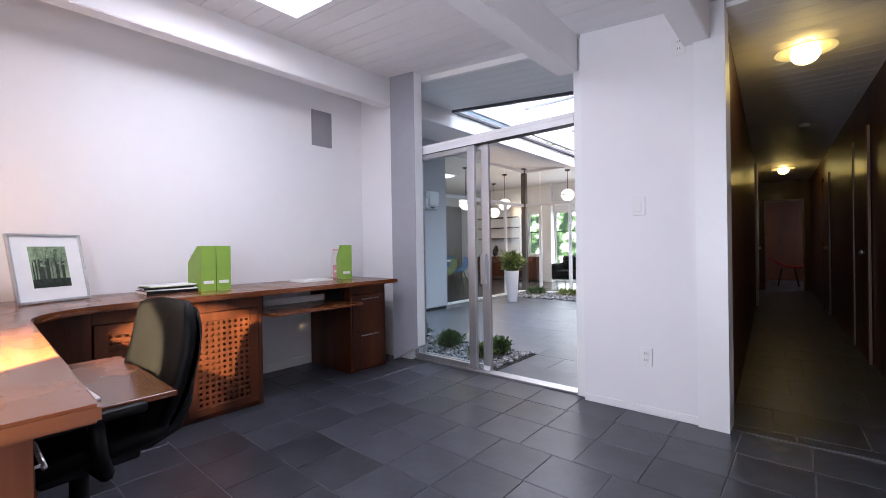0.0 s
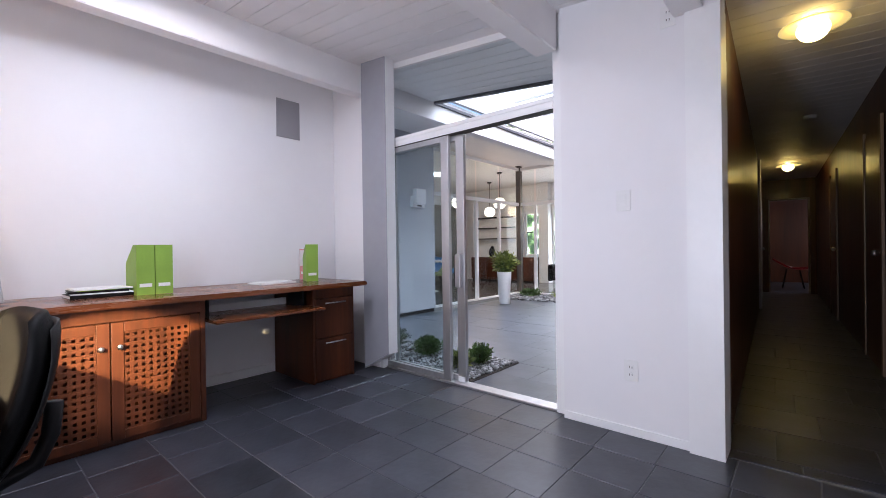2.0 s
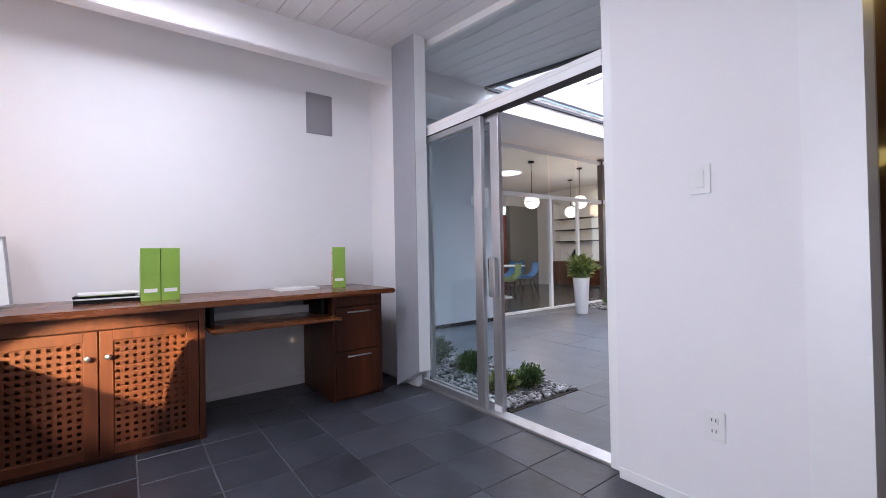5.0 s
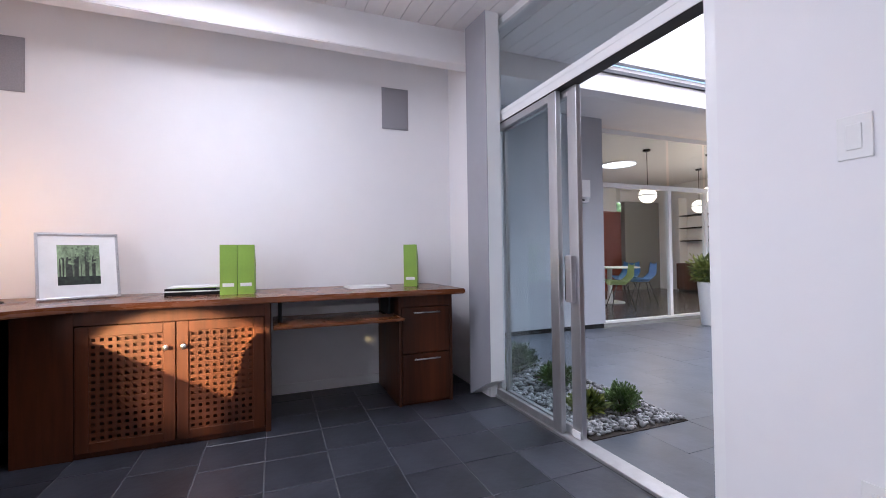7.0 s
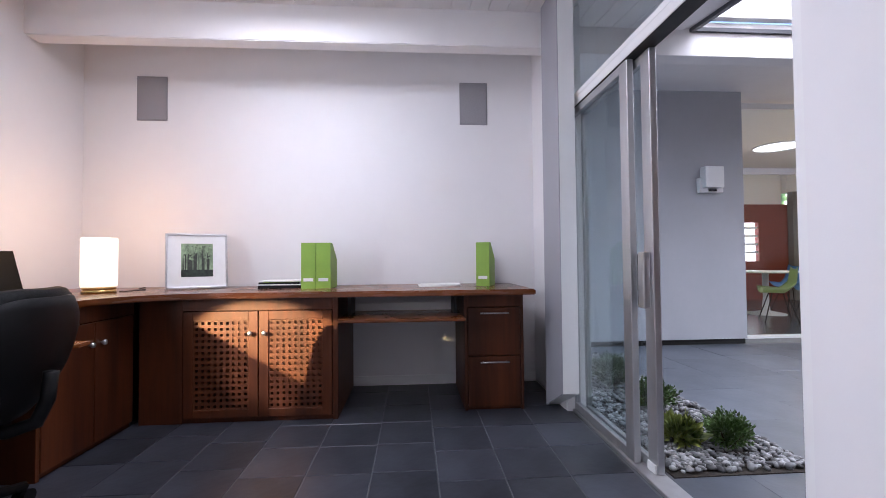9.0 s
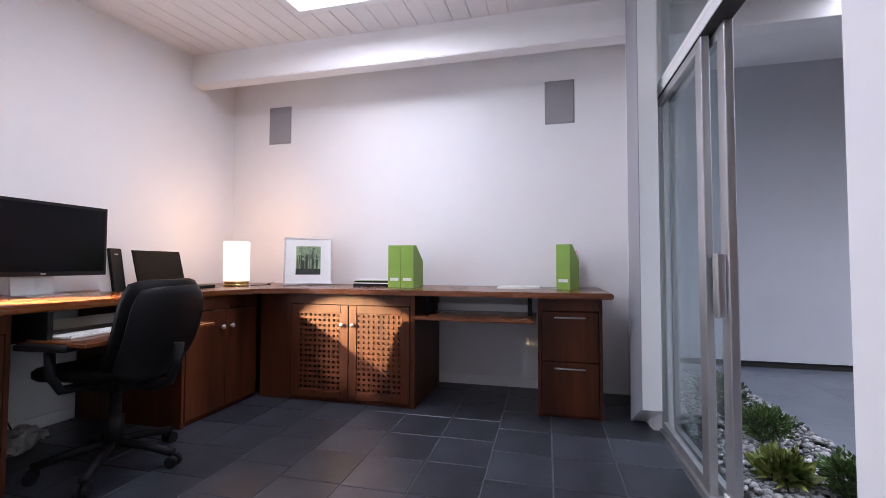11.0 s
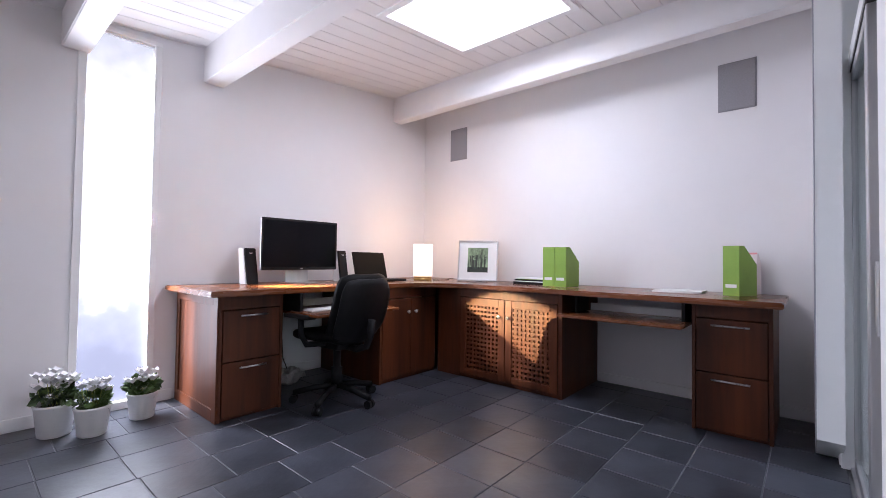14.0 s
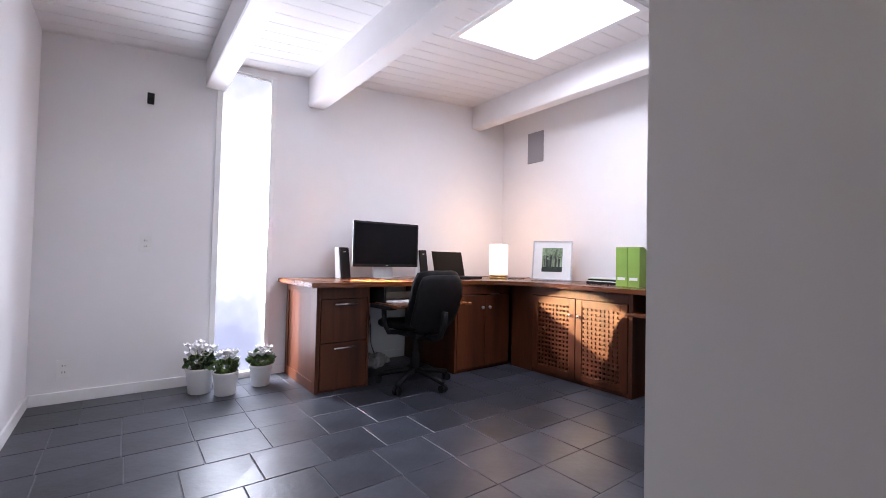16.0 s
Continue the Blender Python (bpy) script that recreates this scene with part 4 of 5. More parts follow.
box(bm, -2.80, 6.10, 2.56, -2.66, 12.3, 2.83, 0.005)
structure("ceiling_beam_atrium", bm, CEIL, "long white beam along the atrium opening", "beam")
bm = B()
for a in ((OX0 - 0.06, OY0 - 0.02, OX1, OY0 + 0.015), (OX0 - 0.06, OY0 + 0.015, OX0 - 0.03, OY1)):
    slab(bm, *a, -0.02, 0.03)
structure("trim_opening", bm, material("dark edge trim", (0.05, 0.05, 0.06), 0.5), "dark metal edge of the atrium opening", "trim")
# raised kerb and translucent roof panes over the opening
ask = thing("skylight_atrium", "long atrium rooflight with white kerbs and bright panes", "skylight")
tagged(ask, kind="structure")
for a in ((OX0 - 0.06, OY0 - 0.06, OX1 + 0.06, OY0), (OX0 - 0.06, OY1, OX1 + 0.06, OY1 + 0.06), (OX0 - 0.06, OY0, OX0, OY1), (OX1, OY0, OX1 + 0.06, OY1)):
    part("kerb", box(B(), a[0], a[1], 2.84, a[2], a[3], 3.20), CEIL, ask)
for k in range(5):
    ya, yb = OY0 + k * (OY1 - OY0) / 5, OY0 + (k + 1) * (OY1 - OY0) / 5
    part("pane", box(B(), OX0, ya + 0.02, 3.20, OX1, yb - 0.02, 3.212), SKYPANE, ask, "bright translucent roof pane")
    if k:
        part("mullion", box(B(), OX0, ya - 0.02, 3.17, OX1, ya + 0.02, 3.23), GREYP, ask, "grey glazing bar")
area_light("atrium_daylight", look((-1.5, 9.2, 3.16), (-1.5001, 9.2, 0)), 2.0, 4.1, 145, (0.90, 0.95, 1.0)).data.spread = radians(125)

# atrium glazing: two sides and their corner post
GX, GN = -4.50, 12.10


def glazing(name, p0, p1, splits, label, z1=2.9):
    """A glazed wall between two plan points, with posts, head bar and panes."""
    p0, p1 = Vector(p0), Vector(p1)
    d = (p1 - p0)
    L = d.length
    o = thing(name, label, "glazing")
    tagged(o, kind="structure")
    o.matrix_world = Matrix.Translation((p0.x, p0.y, 0)) @ pose(0, 0, 0, 0, 0, math.degrees(math.atan2(d.y, d.x)))
    part("sill", box(B(), 0, -0.05, 0, L, 0.05, 0.03), TRIM, o)
    part("head_bar", box(B(), 0, -0.03, 2.02, L, 0.03, 2.09), TRIM, o)
    part("top_bar", box(B(), 0, -0.03, z1 - 0.07, L, 0.03, z1), TRIM, o)
    xs = [0] + list(splits) + [L]
    for x in xs[1:-1]:
        part("post", box(B(), x - 0.03, -0.03, 0.03, x + 0.03, 0.03, 2.02), TRIM, o)
    for a, b in zip(xs, xs[1:]):
        for z0, zz in ((0.03, 2.02), (2.09, z1 - 0.07)):
            q = part("pane", box(B(), a + 0.03, -0.003, z0, b - 0.03, 0.003, zz), GLASS, o, "clear glass pane")
            q.visible_shadow = False


glazing("window_2", (GX, AY1), (GX, GN), (1.62, 2.45), "white framed sliding glass wall of the dining room")
glazing("window_3", (GX, GN), (-0.92, GN), (0.42, 1.15, 1.9, 2.9), "white framed glass wall of the living room")
bm = B()
box(bm, GX - 0.055, GN - 0.055, 0, GX + 0.055, GN + 0.055, 2.95, 0.004)
structure("corner_post", bm, material("dark brown post paint", (0.10, 0.08, 0.07), 0.5), "dark painted corner post of the glazing", "post")

# gravel bed by the glass
bm = B()
box(bm, -3.9, 6.14, -0.0035, -1.40, 6.86, 0.004)
structure("gravel_bed", bm, SOIL, "dark bed under the pebbles", "ground")


def pebble_mesh(seed, r):
    random.seed(seed)
    bm = B()
    bmesh.ops.create_icosphere(bm, subdivisions=1, radius=r)
    sx, sy, sz = random.uniform(0.9, 1.4), random.uniform(0.7, 1.0), random.uniform(0.45, 0.65)
    for v in bm.verts:
        v.co = Vector((v.co.x * sx, v.co.y * sy, v.co.z * sz)) * random.uniform(0.9, 1.1)
    return finish(bm, "pebble", PEBBLE, True)


PEB = [pebble_mesh(40 + i, 0.012 + 0.0027 * (i % 5)) for i in range(10)]
random.seed(5)
pb = thing("pebbles", "grey and white river pebbles along the glass", "gravel")
for _ in range(300):
    x, yy = random.uniform(-2.3, -1.44), random.uniform(6.19, 6.83)
    o = new("pebble", random.choice(PEB))
    o.parent = pb
    o.matrix_world = pose(x, yy, 0.012 + random.uniform(0, 0.012), random.uniform(-20, 20), random.uniform(-20, 20), random.uniform(0, 360))


def pebble_field(name, x0, y0, x1, y1, n, label, r=(0.010, 0.024)):
    vs, fs = [], []
    t = bmesh.new()
    bmesh.ops.create_icosphere(t, subdivisions=1, radius=1)
    base = [v.co.copy() for v in t.verts]
    tri = [[v.index for v in f.verts] for f in t.faces]
    t.free()
    for _ in range(n):
        c = Vector((random.uniform(x0, x1), random.uniform(y0, y1), 0.010 + random.uniform(0, 0.01)))
        s = random.uniform(*r)
        m = pose(0, 0, 0, random.uniform(-20, 20), random.uniform(-20, 20), random.uniform(0, 360)).to_3x3() @ Matrix.Diagonal((s * 1.25, s * 0.85, s * 0.6)).to_3x3()
        k = len(vs)
        vs += [tuple(m @ b + c) for b in base]
        fs += [[k + i for i in f] for f in tri]
    me = bpy.data.meshes.new(name)
    me.from_pydata(vs, [], fs)
    me.materials.append(PEBBLE_I)
    for p in me.polygons:
        p.use_smooth = True
    return tagged(new(name, me), label, "gravel", kind="stuff")


PEBBLE_I = material("mixed river pebbles", (0.22, 0.22, 0.225), 0.6, var=0.55, scale=16)
_nt = PEBBLE_I.node_tree
_geo = _nt.nodes.new("ShaderNodeNewGeometry")
_mix = next(n for n in _nt.nodes if n.type == "MIX")
_nt.links.new(_geo.outputs["Random Per Island"], _mix.inputs["Factor"])
pebble_field("gravel_near", -3.85, 6.16, -1.42, 6.85, 2600, "small grey river pebbles in the planting bed")


def shrub(x, y, rx, ry, rz, n, leaf, mat, label, size=0.045):
    o = thing("shrub", label, "shrub", "shrubs in the gravel bed", (x, y, 0))
    bm = B()
    for k in range(6):
        a = k * 1.05
        tube(bm, [(0, 0, 0), (0.4 * rx * math.cos(a), 0.4 * ry * math.sin(a), rz * 0.6), (0.8 * rx * math.cos(a), 0.8 * ry * math.sin(a), rz * 1.2)], 0.004, 5)
    part("stems", bm, material("brown stem", (0.06, 0.04, 0.02), 0.8), o)
    bm = B()
    leaf_quads(bm, (0, 0, rz * 1.05), rx, ry, rz, n, size, 0.4, 0.35)
    part("crown", bm, mat, o, "dense small green leaves")


shrub(-1.64, 6.58, 0.125, 0.115, 0.10, 1500, 0.04, LEAF, "low dark green shrub among the pebbles", 0.026)
shrub(-1.74, 6.37, 0.11, 0.10, 0.06, 260, 0.05, LEAFY, "pale green broad-leaved plant among the pebbles", 0.07)
shrub(-2.24, 6.52, 0.18, 0.16, 0.10, 1500, 0.045, LEAF, "spreading dark green shrub behind the glass", 0.028)
shrub(-2.70, 6.47, 0.22, 0.18, 0.13, 1400, 0.045, LEAF, "feathery green shrub behind the glass", 0.03)

# wall lamp on the atrium wall
wl = thing("wall_lamp", "white box wall lamp on the atrium wall", "wall lamp")
part("back_box", box(B(), AX, 8.22, 1.73, AX + 0.06, 8.50, 1.90, 0.006), PLASTIC, wl)
part("shade", box(B(), AX + 0.02, 8.25, 1.78, AX + 0.12, 8.47, 2.02, 0.008), PLASTIC, wl, "white upright glass shade")
part("sensor", box(B(), AX + 0.061, 8.32, 1.745, AX + 0.075, 8.41, 1.765), BLACK, wl, "dark sensor strip")

# tall vase with a leafy plant
pv = thing("planter", "tall white tapered planter with a flowering leafy plant", "planter", loc=(-3.74, 10.25, 0))
part("vase", lathe(B(), [(0.09, 0), (0.095, 0.005), (0.135, 0.60), (0.14, 0.605), (0.13, 0.605), (0.12, 0.55), (0, 0.55)]), CERAM, pv, "", True)
bm = B()
leaf_quads(bm, (0, 0, 0.79), 0.25, 0.25, 0.21, 700, 0.085, 0.3, 0.3, 0.4)
part("foliage", bm, LEAFY, pv, "loose yellow-green foliage")
bm = B()
leaf_quads(bm, (0, 0, 0.72), 0.17, 0.17, 0.16, 380, 0.085, 0.2, 0.2, 0.4)
part("inner_foliage", bm, LEAF, pv, "darker inner leaves")
pebble_field("gravel_far", -4.35, 10.9, -2.6, 11.95, 700, "pale pebbles at the foot of the corner glazing", (0.02, 0.045))
shrub(-3.9, 11.5, 0.3, 0.2, 0.08, 400, 0.05, LEAF, "low green plants at the corner glazing", 0.06)
shrub(-3.2, 11.6, 0.3, 0.2, 0.07, 300, 0.05, LEAFY, "low green plants at the corner glazing", 0.06)

# black sling chair in the atrium
bc = thing("sling_chair", "black butterfly sling chair on thin rods", "lounge chair", loc=(-1.05, 8.35, 0), rz=20)
bm = B()
c4 = [Vector((-0.36, -0.34, 0.60)), Vector((0.34, -0.38, 0.88)), Vector((0.34, 0.38, 0.88)), Vector((-0.36, 0.34, 0.60))]
g = [[None] * 9 for _ in range(9)]
for i in range(9):
    for j in range(9):
        u, v = i / 8, j / 8
        p = c4[0] * (1 - u) * (1 - v) + c4[1] * u * (1 - v) + c4[2] * u * v + c4[3] * (1 - u) * v
        p.z -= 0.42 * (math.sin(math.pi * v) ** 0.8) * (0.75 + 0.25 * math.sin(math.pi * u))
        g[i][j] = bm.verts.new(p)
for i in range(8):
    for j in range(8):
        bm.faces.new((g[i][j], g[i + 1][j], g[i + 1][j + 1], g[i][j + 1]))
bmesh.ops.solidify(bm, geom=bm.faces[:], thickness=0.006)
part("sling", bm, FABRIC, bc, "black cloth sling", True)
for a, b in ((c4[0], (0.30, 0.28, 0.008)), (c4[3], (0.30, -0.28, 0.008)), (c4[1], (-0.30, 0.26, 0.008)), (c4[2], (-0.30, -0.26, 0.008))):
    part("rod", tube(B(), [tuple(a), tuple((a + Vector(b)) / 2 - Vector((0, 0, 0.03))), b], 0.007, 6), BLACK, bc, "thin black steel rod", True)

# ---- rooms behind the glazing ----
LY = 15.0                                  # back wall of the living room
bm = B()
box(bm, -9.0, 8.6, 0, -8.85, 12.55, 2.22)
box(bm, -9.0, 12.98, 0, -8.85, 13.70, 2.22)
box(bm, -9.0, 12.55, 0, -8.85, 12.98, 0.90)
box(bm, -9.0, 12.55, 1.80, -8.85, 12.98, 2.22)
structure("wall_dining_red", bm, RED, "rust red painted dining room wall", "wall")
dw = thing("window_4", "small bright dining room window with pale blind slats", "window")
tagged(dw, kind="structure")
part("pane", box(B(), -8.97, 12.55, 0.90, -8.96, 12.98, 1.80), SKYPANE, dw, "bright frosted pane")
for k in range(4):
    part("slat", box(B(), -8.90, 12.555, 1.08 + 0.19 * k, -8.87, 12.975, 1.13 + 0.19 * k), TRIM, dw, "pale blind slat")
bm = B()
box(bm, -8.85, 13.70, 0, -8.70, LY, 2.50)
structure("wall_dining_taupe", bm, TAUPE, "taupe painted dining room wall", "wall")
bm = B()
box(bm, -9.0, 8.6, 0, GX - 0.06, 8.75, 3.2)
box(bm, -9.15, 8.6, 2.22, -9.0, 13.70, 3.2)
box(bm, -9.0, 13.70, 2.50, -8.85, LY, 3.2)
box(bm, -9.0, LY, 0, -6.05, LY + 0.15, 3.2)
box(bm, -6.05, LY, 0, -5.46, LY + 0.15, 0.80)
box(bm, -6.05, LY, 2.12, -5.46, LY + 0.15, 3.2)
box(bm, -5.46, LY - 0.2, 0, -5.15, LY + 0.15, 3.2)
box(bm, -5.15, LY, 2.12, -2.2, LY + 0.15, 3.2)
box(bm, -2.2, LY, 0, -0.92, LY + 0.15, 3.2)
box(bm, -0.92, 12.06, 0, -0.80, LY + 0.15, 3.2)
box(bm, -0.80, 12.06, 0, 0.02, 12.2, 3.2)
structure("wall_living", bm, WHITE, "white living room walls with garden windows", "wall")
bm = B()
box(bm, -9.0, 8.6, 2.95, GX, 12.3, 3.1)
box(bm, -9.0, 12.3, 2.95, -0.8, LY + 0.1, 3.1)
structure("ceiling_dining", bm, CEIL, "white ceiling of the dining room", "ceiling")
bm = B()
cyl(bm, (-6.55, 11.4, 2.935), (-6.55, 11.4, 2.949), 0.35, seg=40)
sd = thing("tubular_skylight", "round bright ceiling skylight", "skylight")
tagged(sd, kind="structure")
part("diffuser", bm, SKYPANE, sd)
part("ring", tube(B(), [(-6.55 + 0.36 * math.cos(k * math.pi / 20), 11.4 + 0.36 * math.sin(k * math.pi / 20), 2.94) for k in range(41)], 0.015, 6), TRIM, sd)
area_light("living_window_daylight", look((-3.7, LY + 0.05, 1.1), (-3.7, 10, 0.9)), 2.8, 1.9, 75, (1.0, 0.99, 0.95))
area_light("dining_skylight_daylight", look((-6.55, 11.4, 2.92), (-6.5501, 11.4, 0)), 0.6, 0.6, 14, (1, 1, 1))
# flat board of noise; the garden's daylight is put into its glow
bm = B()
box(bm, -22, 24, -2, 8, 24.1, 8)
GARD = bpy.data.materials.new("glowing garden board")
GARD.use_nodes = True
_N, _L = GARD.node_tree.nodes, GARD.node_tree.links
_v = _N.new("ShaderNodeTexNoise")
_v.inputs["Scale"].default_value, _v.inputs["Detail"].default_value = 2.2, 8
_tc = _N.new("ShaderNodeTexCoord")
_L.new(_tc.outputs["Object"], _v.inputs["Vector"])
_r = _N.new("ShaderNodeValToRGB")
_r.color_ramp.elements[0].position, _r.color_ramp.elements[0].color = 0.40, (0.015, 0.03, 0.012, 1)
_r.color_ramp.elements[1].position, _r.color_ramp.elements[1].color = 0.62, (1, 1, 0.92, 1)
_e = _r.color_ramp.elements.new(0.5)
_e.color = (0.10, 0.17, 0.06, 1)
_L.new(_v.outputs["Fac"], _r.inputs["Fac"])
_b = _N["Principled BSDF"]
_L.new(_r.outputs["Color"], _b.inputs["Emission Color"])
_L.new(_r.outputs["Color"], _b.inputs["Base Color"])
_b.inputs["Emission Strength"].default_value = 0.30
structure("backdrop", bm, GARD, "flat glowing garden backdrop beyond the living room window", "garden")


def pendant(x, y, z, r, label):
    o = thing("pendant_lamp", label, "pendant lamp", "opal globe pendants", (x, y, z))
    top = 2.95 - z
    part("globe", ball(B(), (0, 0, 0), r, 1, 1, 0.92, 24, 14), GLOBE, o, "glowing opal glass globe", True)
    part("band", lathe(B(), [(r * 1.005, -0.012), (r * 1.02, 0), (r * 1.005, 0.012)]), ALU, o, "thin metal band")
    part("cord", cyl(B(), (0, 0, r * 0.9), (0, 0, top), 0.006, seg=6), BLACK, o)
    pl = bpy.data.lights.new("pendant_bulb", "POINT")
    pl.energy, pl.color, pl.shadow_soft_size = 2.0, (1.0, 0.70, 0.40), 0.16
    new("pendant_bulb", pl).location = (x, y, z - r - 0.17)
    part("canopy", lathe(B(), [(0.06, top - 0.03), (0.065, top), (0, top)]), BLACK, o, "dark ceiling canopy")


pendant(-5.40, 10.96, 2.10, 0.155, "lit opal globe pendant over the dining table")
pendant(-5.27, 12.45, 2.17, 0.155, "lit opal globe pendant over the dining table")
pendant(-3.80, 13.00, 2.33, 0.155, "lit opal globe pendant in the living room")
pendant(-6.37, 13.60, 2.09, 0.155, "lit opal globe pendant before the shelves")


def shell_chair(x, y, rz, mat, label):
    o = thing("shell_chair", label, "chair", "moulded shell chairs", (x, y, 0), rz)
    bm = B()
    n = 12
    g = []
    for i in range(n + 1):
        row = []
        for j in range(n + 1):
            u, v = i / n, 2 * j / n - 1
            yv = 0.22 - 0.40 * min(1, u * 1.7)
            zv = 0.44 + (0 if u < 0.45 else (u - 0.45) ** 0.85 * 0.62)
            w = 0.24 * (1 - 0.25 * max(0, u - 0.6) * 2)
            row.append(bm.verts.new((v * w, yv - (0.07 * (u - 0.55) if u > 0.55 else 0), zv + 0.10 * abs(v) ** 3 * (1 - 0.6 * u))))
        g.append(row)
    for i in range(n):
        for j in range(n):
            bm.faces.new((g[i][j], g[i + 1][j], g[i + 1][j + 1], g[i][j + 1]))
    bmesh.ops.solidify(bm, geom=bm.faces[:], thickness=0.008)
    part("shell", bm, mat, o, "moulded plastic shell", True)
    for sx in (-1, 1):
        for sy in (-1, 1):
            part("leg", cyl(B(), (sx * 0.10, sy * 0.09, 0.44), (sx * 0.22, sy * 0.21, 0), 0.008, seg=8), BLACK, o, "thin dark steel leg")


MINT = material("pale green plastic", (0.50, 0.62, 0.30), 0.4, var=0.04, scale=6)
SKYB = material("blue plastic", (0.16, 0.36, 0.68), 0.4, var=0.04, scale=6)
shell_chair(-5.70, 10.55, 150, MINT, "pale green moulded shell chair on steel legs")
shell_chair(-6.10, 11.55, 150, SKYB, "sky blue moulded shell chair on steel legs")
shell_chair(-6.9, 11.9, 190, SKYB, "sky blue moulded shell chair on steel legs")
dt = thing("dining_table", "round white dining table on a slim pedestal", "table", loc=(-6.55, 11.1, 0))
part("tabletop", lathe(B(), [(0.0, 0.72), (0.58, 0.725), (0.6, 0.735), (0.59, 0.75), (0.0, 0.75)], seg=40), PLASTIC, dt, "", True)
part("pedestal", lathe(B(), [(0.30, 0.0), (0.28, 0.02), (0.06, 0.06), (0.045, 0.3), (0.05, 0.72)]), PLASTIC, dt, "", True)

# shelving and low cabinets of the living room
SHW = thing("shelving_unit", "white wall shelving with dark glass shelves", "shelves", loc=(-7.75, 14.64, 0))
part("back_panel", box(B(), 0, 0.30, 0.76, 1.6, 0.34, 2.5), WHITE, SHW)
part("side_panel", box(B(), -0.04, 0, 0.76, 0, 0.34, 2.5), WHITE, SHW)
part("side_panel", box(B(), 1.6, 0, 0.76, 1.64, 0.34, 2.5), WHITE, SHW)
for z in (1.33, 1.67, 2.0):
    part("shelf", box(B(), 0, 0.02, z, 1.6, 0.30, z + 0.025), BLACK, SHW, "dark thin shelf")
bm = B()
ball(bm, (1.3, 0.15, 1.10), 0.10, 1, 0.7, 1.4)
ball(bm, (1.34, 0.15, 1.20), 0.07, 1, 0.8, 1.3)
for v in bm.verts:
    v.co += Vector((noise.noise(v.co * 20), 0, noise.noise(v.co * 20 + Vector((3, 1, 0))))) * 0.05
bmesh.ops.translate(bm, verts=bm.verts, vec=(-8.41, 14.6, -0.19))
solid("ornament", bm, BLACK, "dark carved ornament standing on the low cabinet", "ornament", smooth=True)
for k in range(4):
    lc = thing("low_cabinet", "dark red-brown wooden low cabinet", "cabinet", "low cabinets in the living room", (-7.75 + k * 0.57, 14.5, 0))
    part("body", box(B(), 0, 0.02, 0.06, 0.56, 0.46, 0.755, 0.004), MAHOG, lc)
    part("plinth", box(B(), 0.02, 0.06, 0, 0.54, 0.44, 0.06), DARK, lc)
    for s in (0, 1):
        part("door", box(B(), 0.006 + s * 0.277, 0.0, 0.07, 0.277 + s * 0.277, 0.019, 0.745, 0.003), MAHOG, lc)
so = thing("sofa", "black leather sofa on chrome legs in the living room", "sofa", loc=(-3.55, 13.75, 0), rz=8)
part("seat", box(B(), -0.8, -0.4, 0.22, 0.8, 0.35, 0.44, 0.05), FABRIC, so)
part("backrest", box(B(), -0.8, 0.25, 0.44, 0.8, 0.45, 0.80, 0.05), FABRIC, so)
for s in (-0.9, 0.8):
    part("armrest", box(B(), s, -0.4, 0.2, s + 0.12, 0.42, 0.62, 0.04), FABRIC, so)
for sx in (-0.75, 0.75):
    for sy in (-0.33, 0.33):
        part("leg", cyl(B(), (sx, sy, 0), (sx, sy, 0.22), 0.014, seg=10), STEEL, so, "chrome leg")
for x0, x1, z0 in ((-6.05, -5.46, 0.80), (-5.15, -4.17, 0.0), (-4.17, -3.19, 0.0), (-3.19, -2.2, 0.0)):
    gwn = thing("window_5", "white framed living room window onto the garden", "window")
    tagged(gwn, kind="structure")
    for a in ((x0, z0, x0 + 0.05, 2.12), (x1 - 0.05, z0, x1, 2.12), (x0 + 0.05, z0, x1 - 0.05, z0 + 0.05), (x0 + 0.05, 2.07, x1 - 0.05, 2.12)):
        part("window_frame", box(B(), a[0], LY + 0.06, a[1], a[2], LY + 0.10, a[3], 0.003), TRIM, gwn)
    part("glazing_bar", box(B(), x0 + 0.05, LY + 0.065, 1.50, x1 - 0.05, LY + 0.095, 1.53), BLACK, gwn, "dark glazing bar")

# ---- corridor things ----


def corridor_door(y, w, side, label):
    o = thing("door_2", label, "door")
    tagged(o, kind="structure")
    x = HW - 0.006 if side > 0 else 0.006
    a, b = (x - 0.012, x) if side > 0 else (x, x + 0.012)
    part("leaf", box(B(), a, y, 0.01, b, y + w, 2.03, 0.003), WOODP, o)
    for yy in (y - 0.07, y + w):
        part("jamb", box(B(), a - (0.01 if side > 0 else -0.012), yy, 0, b, yy + 0.068, 2.09, 0.003), material("brown door trim", (0.16, 0.10, 0.06), 0.4, var=0.2, scale=6, stretch=(1, 1, 0.1)), o, "lighter brown jamb")
    bm = B()
    kx = a - 0.03 if side > 0 else b + 0.03
    cyl(bm, ((a + b) / 2, y + 0.07, 0.98), (kx, y + 0.07, 0.98), 0.01, seg=10)
    ball(bm, (kx, y + 0.07, 0.98), 0.027)
    part("knob", bm, STEEL, o, "steel door knob", True)
    hall(o)


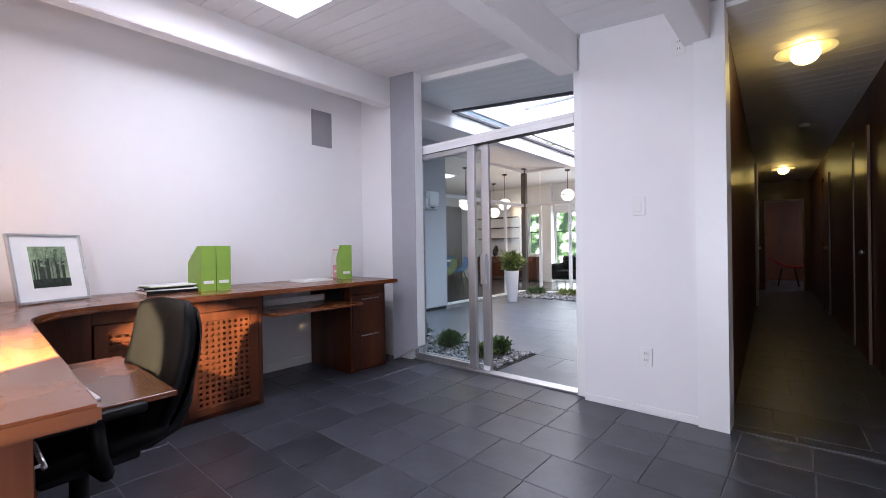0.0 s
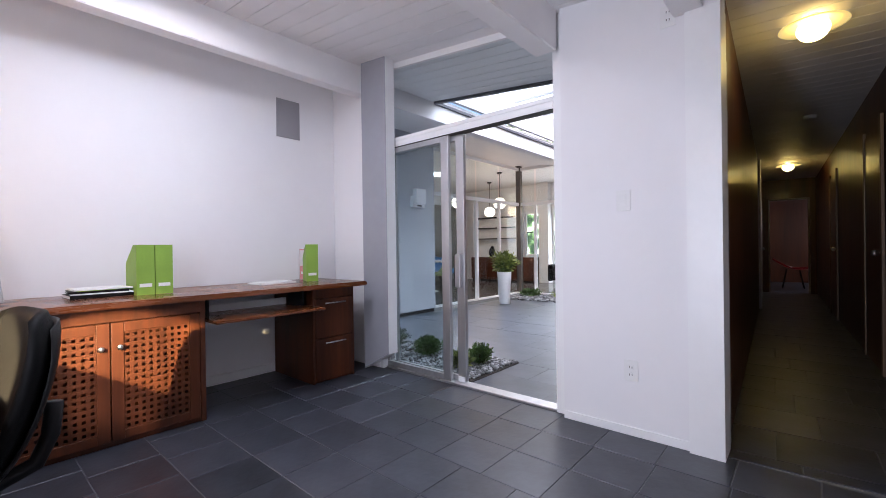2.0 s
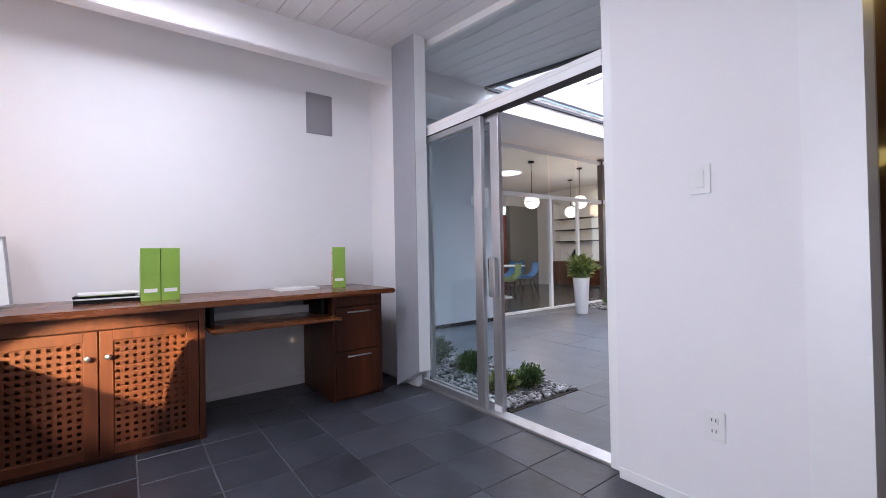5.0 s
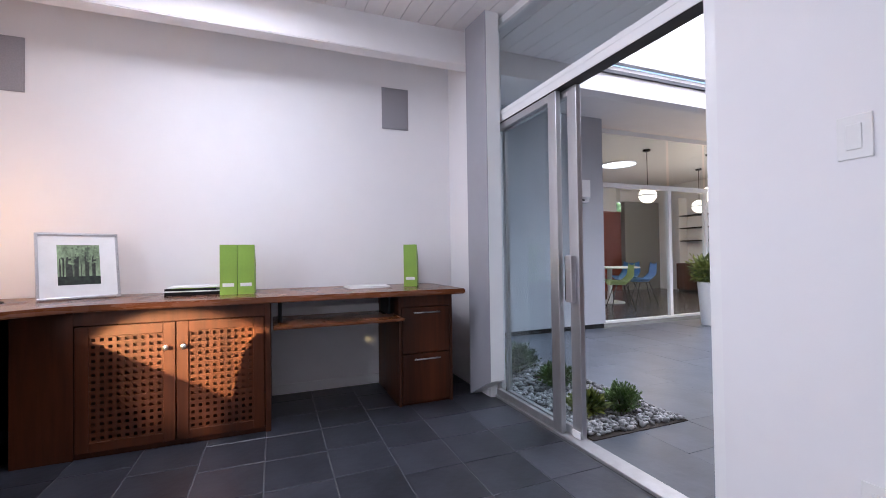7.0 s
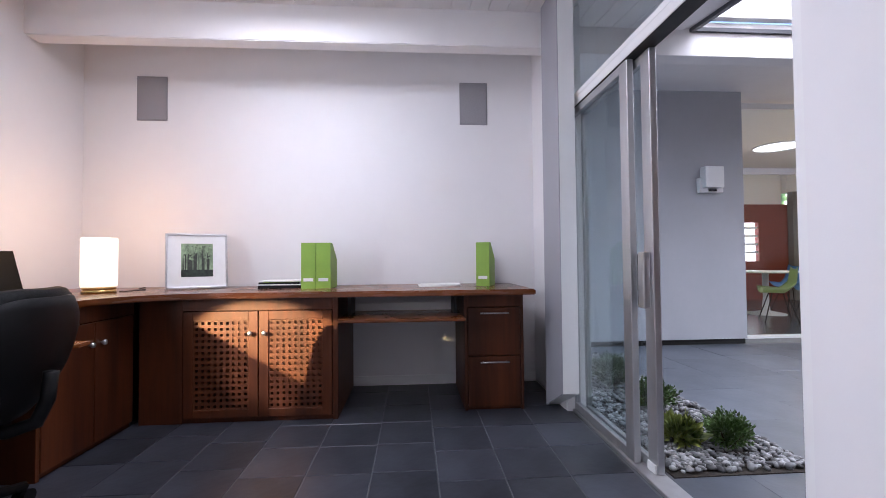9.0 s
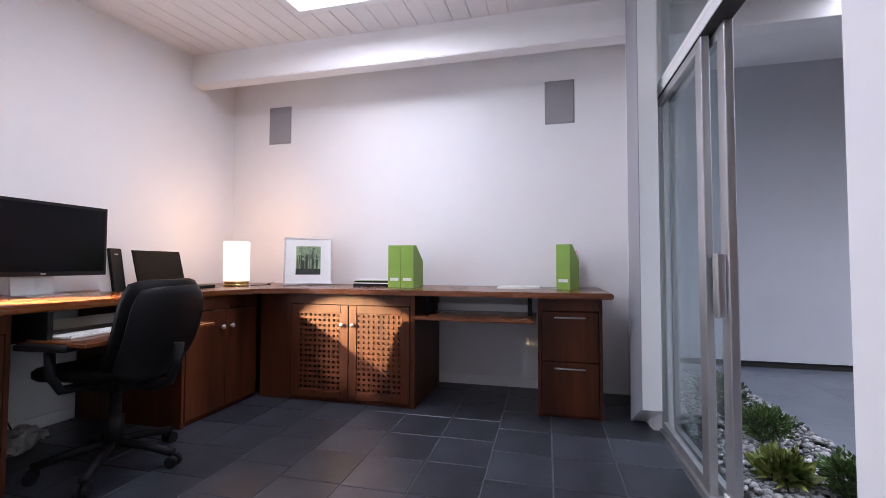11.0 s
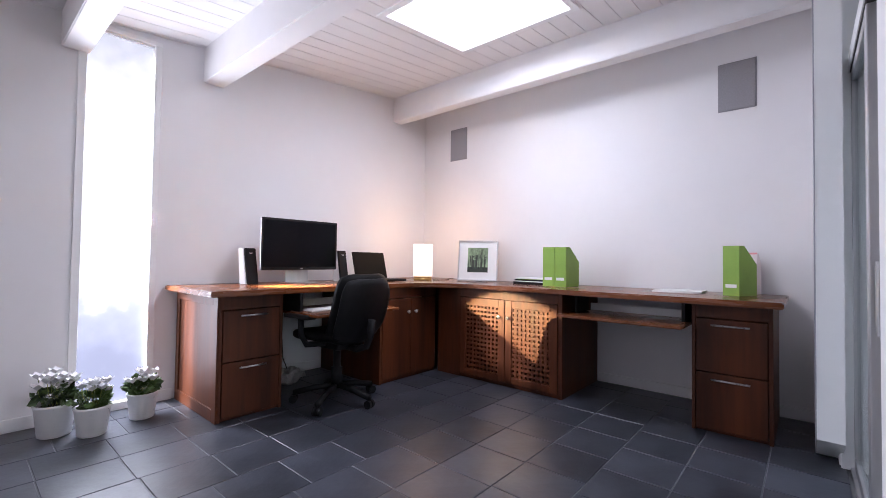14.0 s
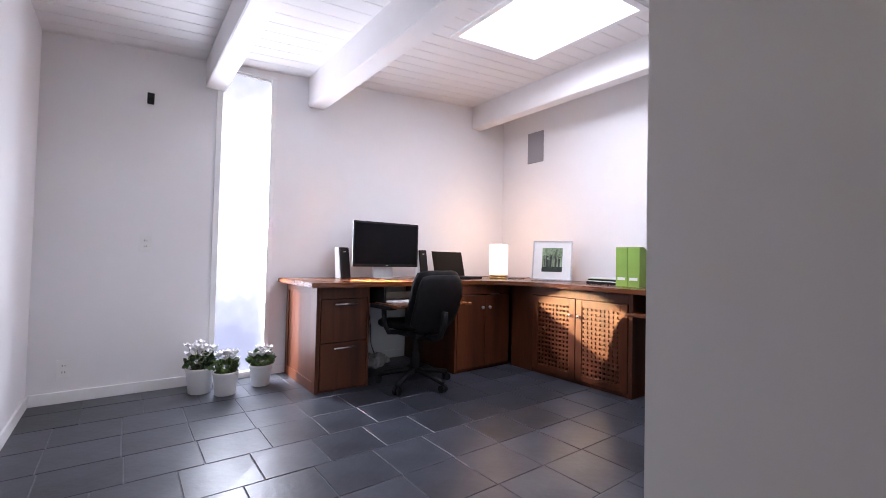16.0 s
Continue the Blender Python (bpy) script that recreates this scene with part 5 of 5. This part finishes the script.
corridor_door(2.2, 0.76, 1, "dark wooden corridor door with a steel knob")
corridor_door(5.3, 0.76, 1, "dark wooden corridor door with a steel knob")
corridor_door(6.4, 0.76, -1, "dark wooden corridor door with a steel knob")
o = thing("door_frame_end", "pale door frame at the corridor's end", "door frame")
tagged(o, kind="structure")
for a in ((0.10, 0, 0.13, 2.03), (0.77, 0, 0.80, 2.03), (0.13, 2.0, 0.77, 2.03)):
    part("jamb", box(B(), a[0], HL - 0.015, a[1], a[2], HL + 0.13, a[3]), material("worn pale trim", (0.30, 0.26, 0.22), 0.4, var=0.2, scale=8), o)
hall(o)
sm = thing("smoke_alarm", "small round white smoke alarm on the corridor ceiling", "smoke alarm")
part("body", lathe(B(), [(0.06, 0.0), (0.055, -0.03), (0.03, -0.036), (0, -0.036)]), PLASTIC, sm, "", True)
sm.matrix_world = Matrix.Translation(HM @ Vector((0.52, 3.4, HZ)))
rc = thing("lounge_chair", "red moulded lounge chair in the room beyond", "lounge chair")
bm = B()
n = 10
g = []
for i in range(n + 1):
    row = []
    for j in range(n + 1):
        u, v = i / n, 2 * j / n - 1
        row.append(bm.verts.new((-0.38 + 0.80 * u, v * 0.27, 0.66 - 0.24 * math.sin(min(1, u * 1.5) * math.pi / 2) + (0.10 * (u - 0.5) if u > 0.5 else 0) + 0.05 * abs(v) ** 3)))
    g.append(row)
for i in range(n):
    for j in range(n):
        bm.faces.new((g[i][j], g[i + 1][j], g[i + 1][j + 1], g[i][j + 1]))
bmesh.ops.solidify(bm, geom=bm.faces[:], thickness=0.09)
part("shell", bm, material("red gloss plastic", (0.30, 0.008, 0.014), 0.3, var=0.05, scale=5), rc, "glossy red moulded shell", True)
for sx in (-0.2, 0.2):
    for sy in (-0.2, 0.2):
        part("leg", cyl(B(), (sx * 0.6, sy * 0.6, 0.44), (sx, sy, 0), 0.012, seg=8), BLACK, rc)
rc.matrix_world = HM @ pose(0.55, HL + 1.3, 0, 0, 0, 0)
# added fill lamp, no window there, brightens the red chair
l = bpy.data.lights.new("far_room_fill", "AREA")
l.shape, l.size, l.size_y, l.energy, l.color = "RECTANGLE", 0.8, 1.2, 5.0, (0.95, 0.95, 1.0)
lo = new("far_room_fill", l)
lo.matrix_world = HM @ look((1.95, HL + 1.6, 1.5), (0, HL + 1.4, 0.4))

# ---- floor tiles, last ----


def tile_mesh(w, l, name, mat, c=0.002, d=0.02):
    """A slab with chamfered top edges; origin at its top's centre."""
    vs = []
    for k, (z, i) in enumerate(((-d, 0), (-c, 0), (0, c))):
        vs += [(-w / 2 + i, -l / 2 + i, z), (w / 2 - i, -l / 2 + i, z), (w / 2 - i, l / 2 - i, z), (-w / 2 + i, l / 2 - i, z)]
    fs = [(8, 9, 10, 11)]
    for k in (0, 4):
        fs += [(k + a, k + (a + 1) % 4, k + 4 + (a + 1) % 4, k + 4 + a) for a in range(4)]
    me = bpy.data.meshes.new(name)
    me.from_pydata(vs, [], fs)
    me.materials.append(mat)
    return me


random.seed(11)
fl = thing("floor", "dark blue-grey slate tile floor with pale grout", "floor")
tagged(fl, kind="structure")
JOINT, TY, TX = 0.0045, 0.305, 0.305
cache = {}


def lay(parent, x0, x1, y0, y1, mat):
    g = 0.002 if mat is ATRT else JOINT
    w, l = round(x1 - x0 - g, 4), round(y1 - y0 - g, 4)
    if w < 0.02 or l < 0.02:
        return
    key = (w, l, mat.name)
    if key not in cache:
        cache[key] = tile_mesh(w, l, "floor_tile", mat, 0.0005 if mat is ATRT else 0.002)
    o = new("floor_tile", cache[key])
    o.parent = parent
    o.matrix_basis = pose((x0 + x1) / 2, (y0 + y1) / 2, random.uniform(-0.0008, 0.0006), random.uniform(-0.12, 0.12), random.uniform(-0.12, 0.12), 0)


def rows_of(parent, xa, xb, ya, yb, y_ref, x_ref, tx, ty, mat, stagger):
    k = math.floor((ya - y_ref) / ty)
    while y_ref + k * ty < yb:
        a, b = max(ya, y_ref + k * ty), min(yb, y_ref + (k + 1) * ty)
        off = x_ref + stagger[k % len(stagger)] * tx
        j = math.floor((xa - off) / tx)
        while off + j * tx < xb:
            lay(parent, max(xa, off + j * tx), min(xb, off + (j + 1) * tx), a, b, mat)
            j += 1
        k += 1


rows_of(fl, W, EAST, S, 5.99, 4.163, -1.57, TX, TY, SLATE, (0.0, 0.02, 0.0, 0.35, 0.36, 0.33, 0.7))
af = thing("floor_atrium", "grey slate paving of the atrium", "floor")
tagged(af, kind="structure")
rows_of(af, -1.40, 0.19, 6.10, 6.86, 6.10, -1.40, 0.61, 0.38, ATRT, (0.0, 0.5))
rows_of(af, AX, 0.0, 6.86, 12.05, 6.86, -1.40, 0.61, 0.61, ATRT, (0.0, 0.5, 0.3))
hf = thing("floor_corridor", "dark slate tile floor of the corridor", "floor")
tagged(hf, kind="structure")
hf.matrix_world = HM
rows_of(hf, -0.0, HW, -0.10, HL + 0.12, 0.0, 0.2, 0.40, 0.40, SLATE, (0.0, 0.5, 0.25))
bm = B()
box(bm, -8.9, 8.7, -0.003, GX - 0.05, LY, 0.002)
box(bm, GX - 0.05, GN + 0.05, -0.003, -0.93, LY, 0.002)
structure("floor_living", bm, material("grey brown living floor", (0.085, 0.078, 0.075), 0.25, var=0.15, scale=3), "smooth grey brown floor of the living rooms", "floor")
bm = B()
box(bm, -1.3, HL + 0.12, -0.003, 2.0, HL + 3.2, 0.002)
hall(structure("floor_far_room", bm, SLATE, "dark slate floor of the far room", "floor"))
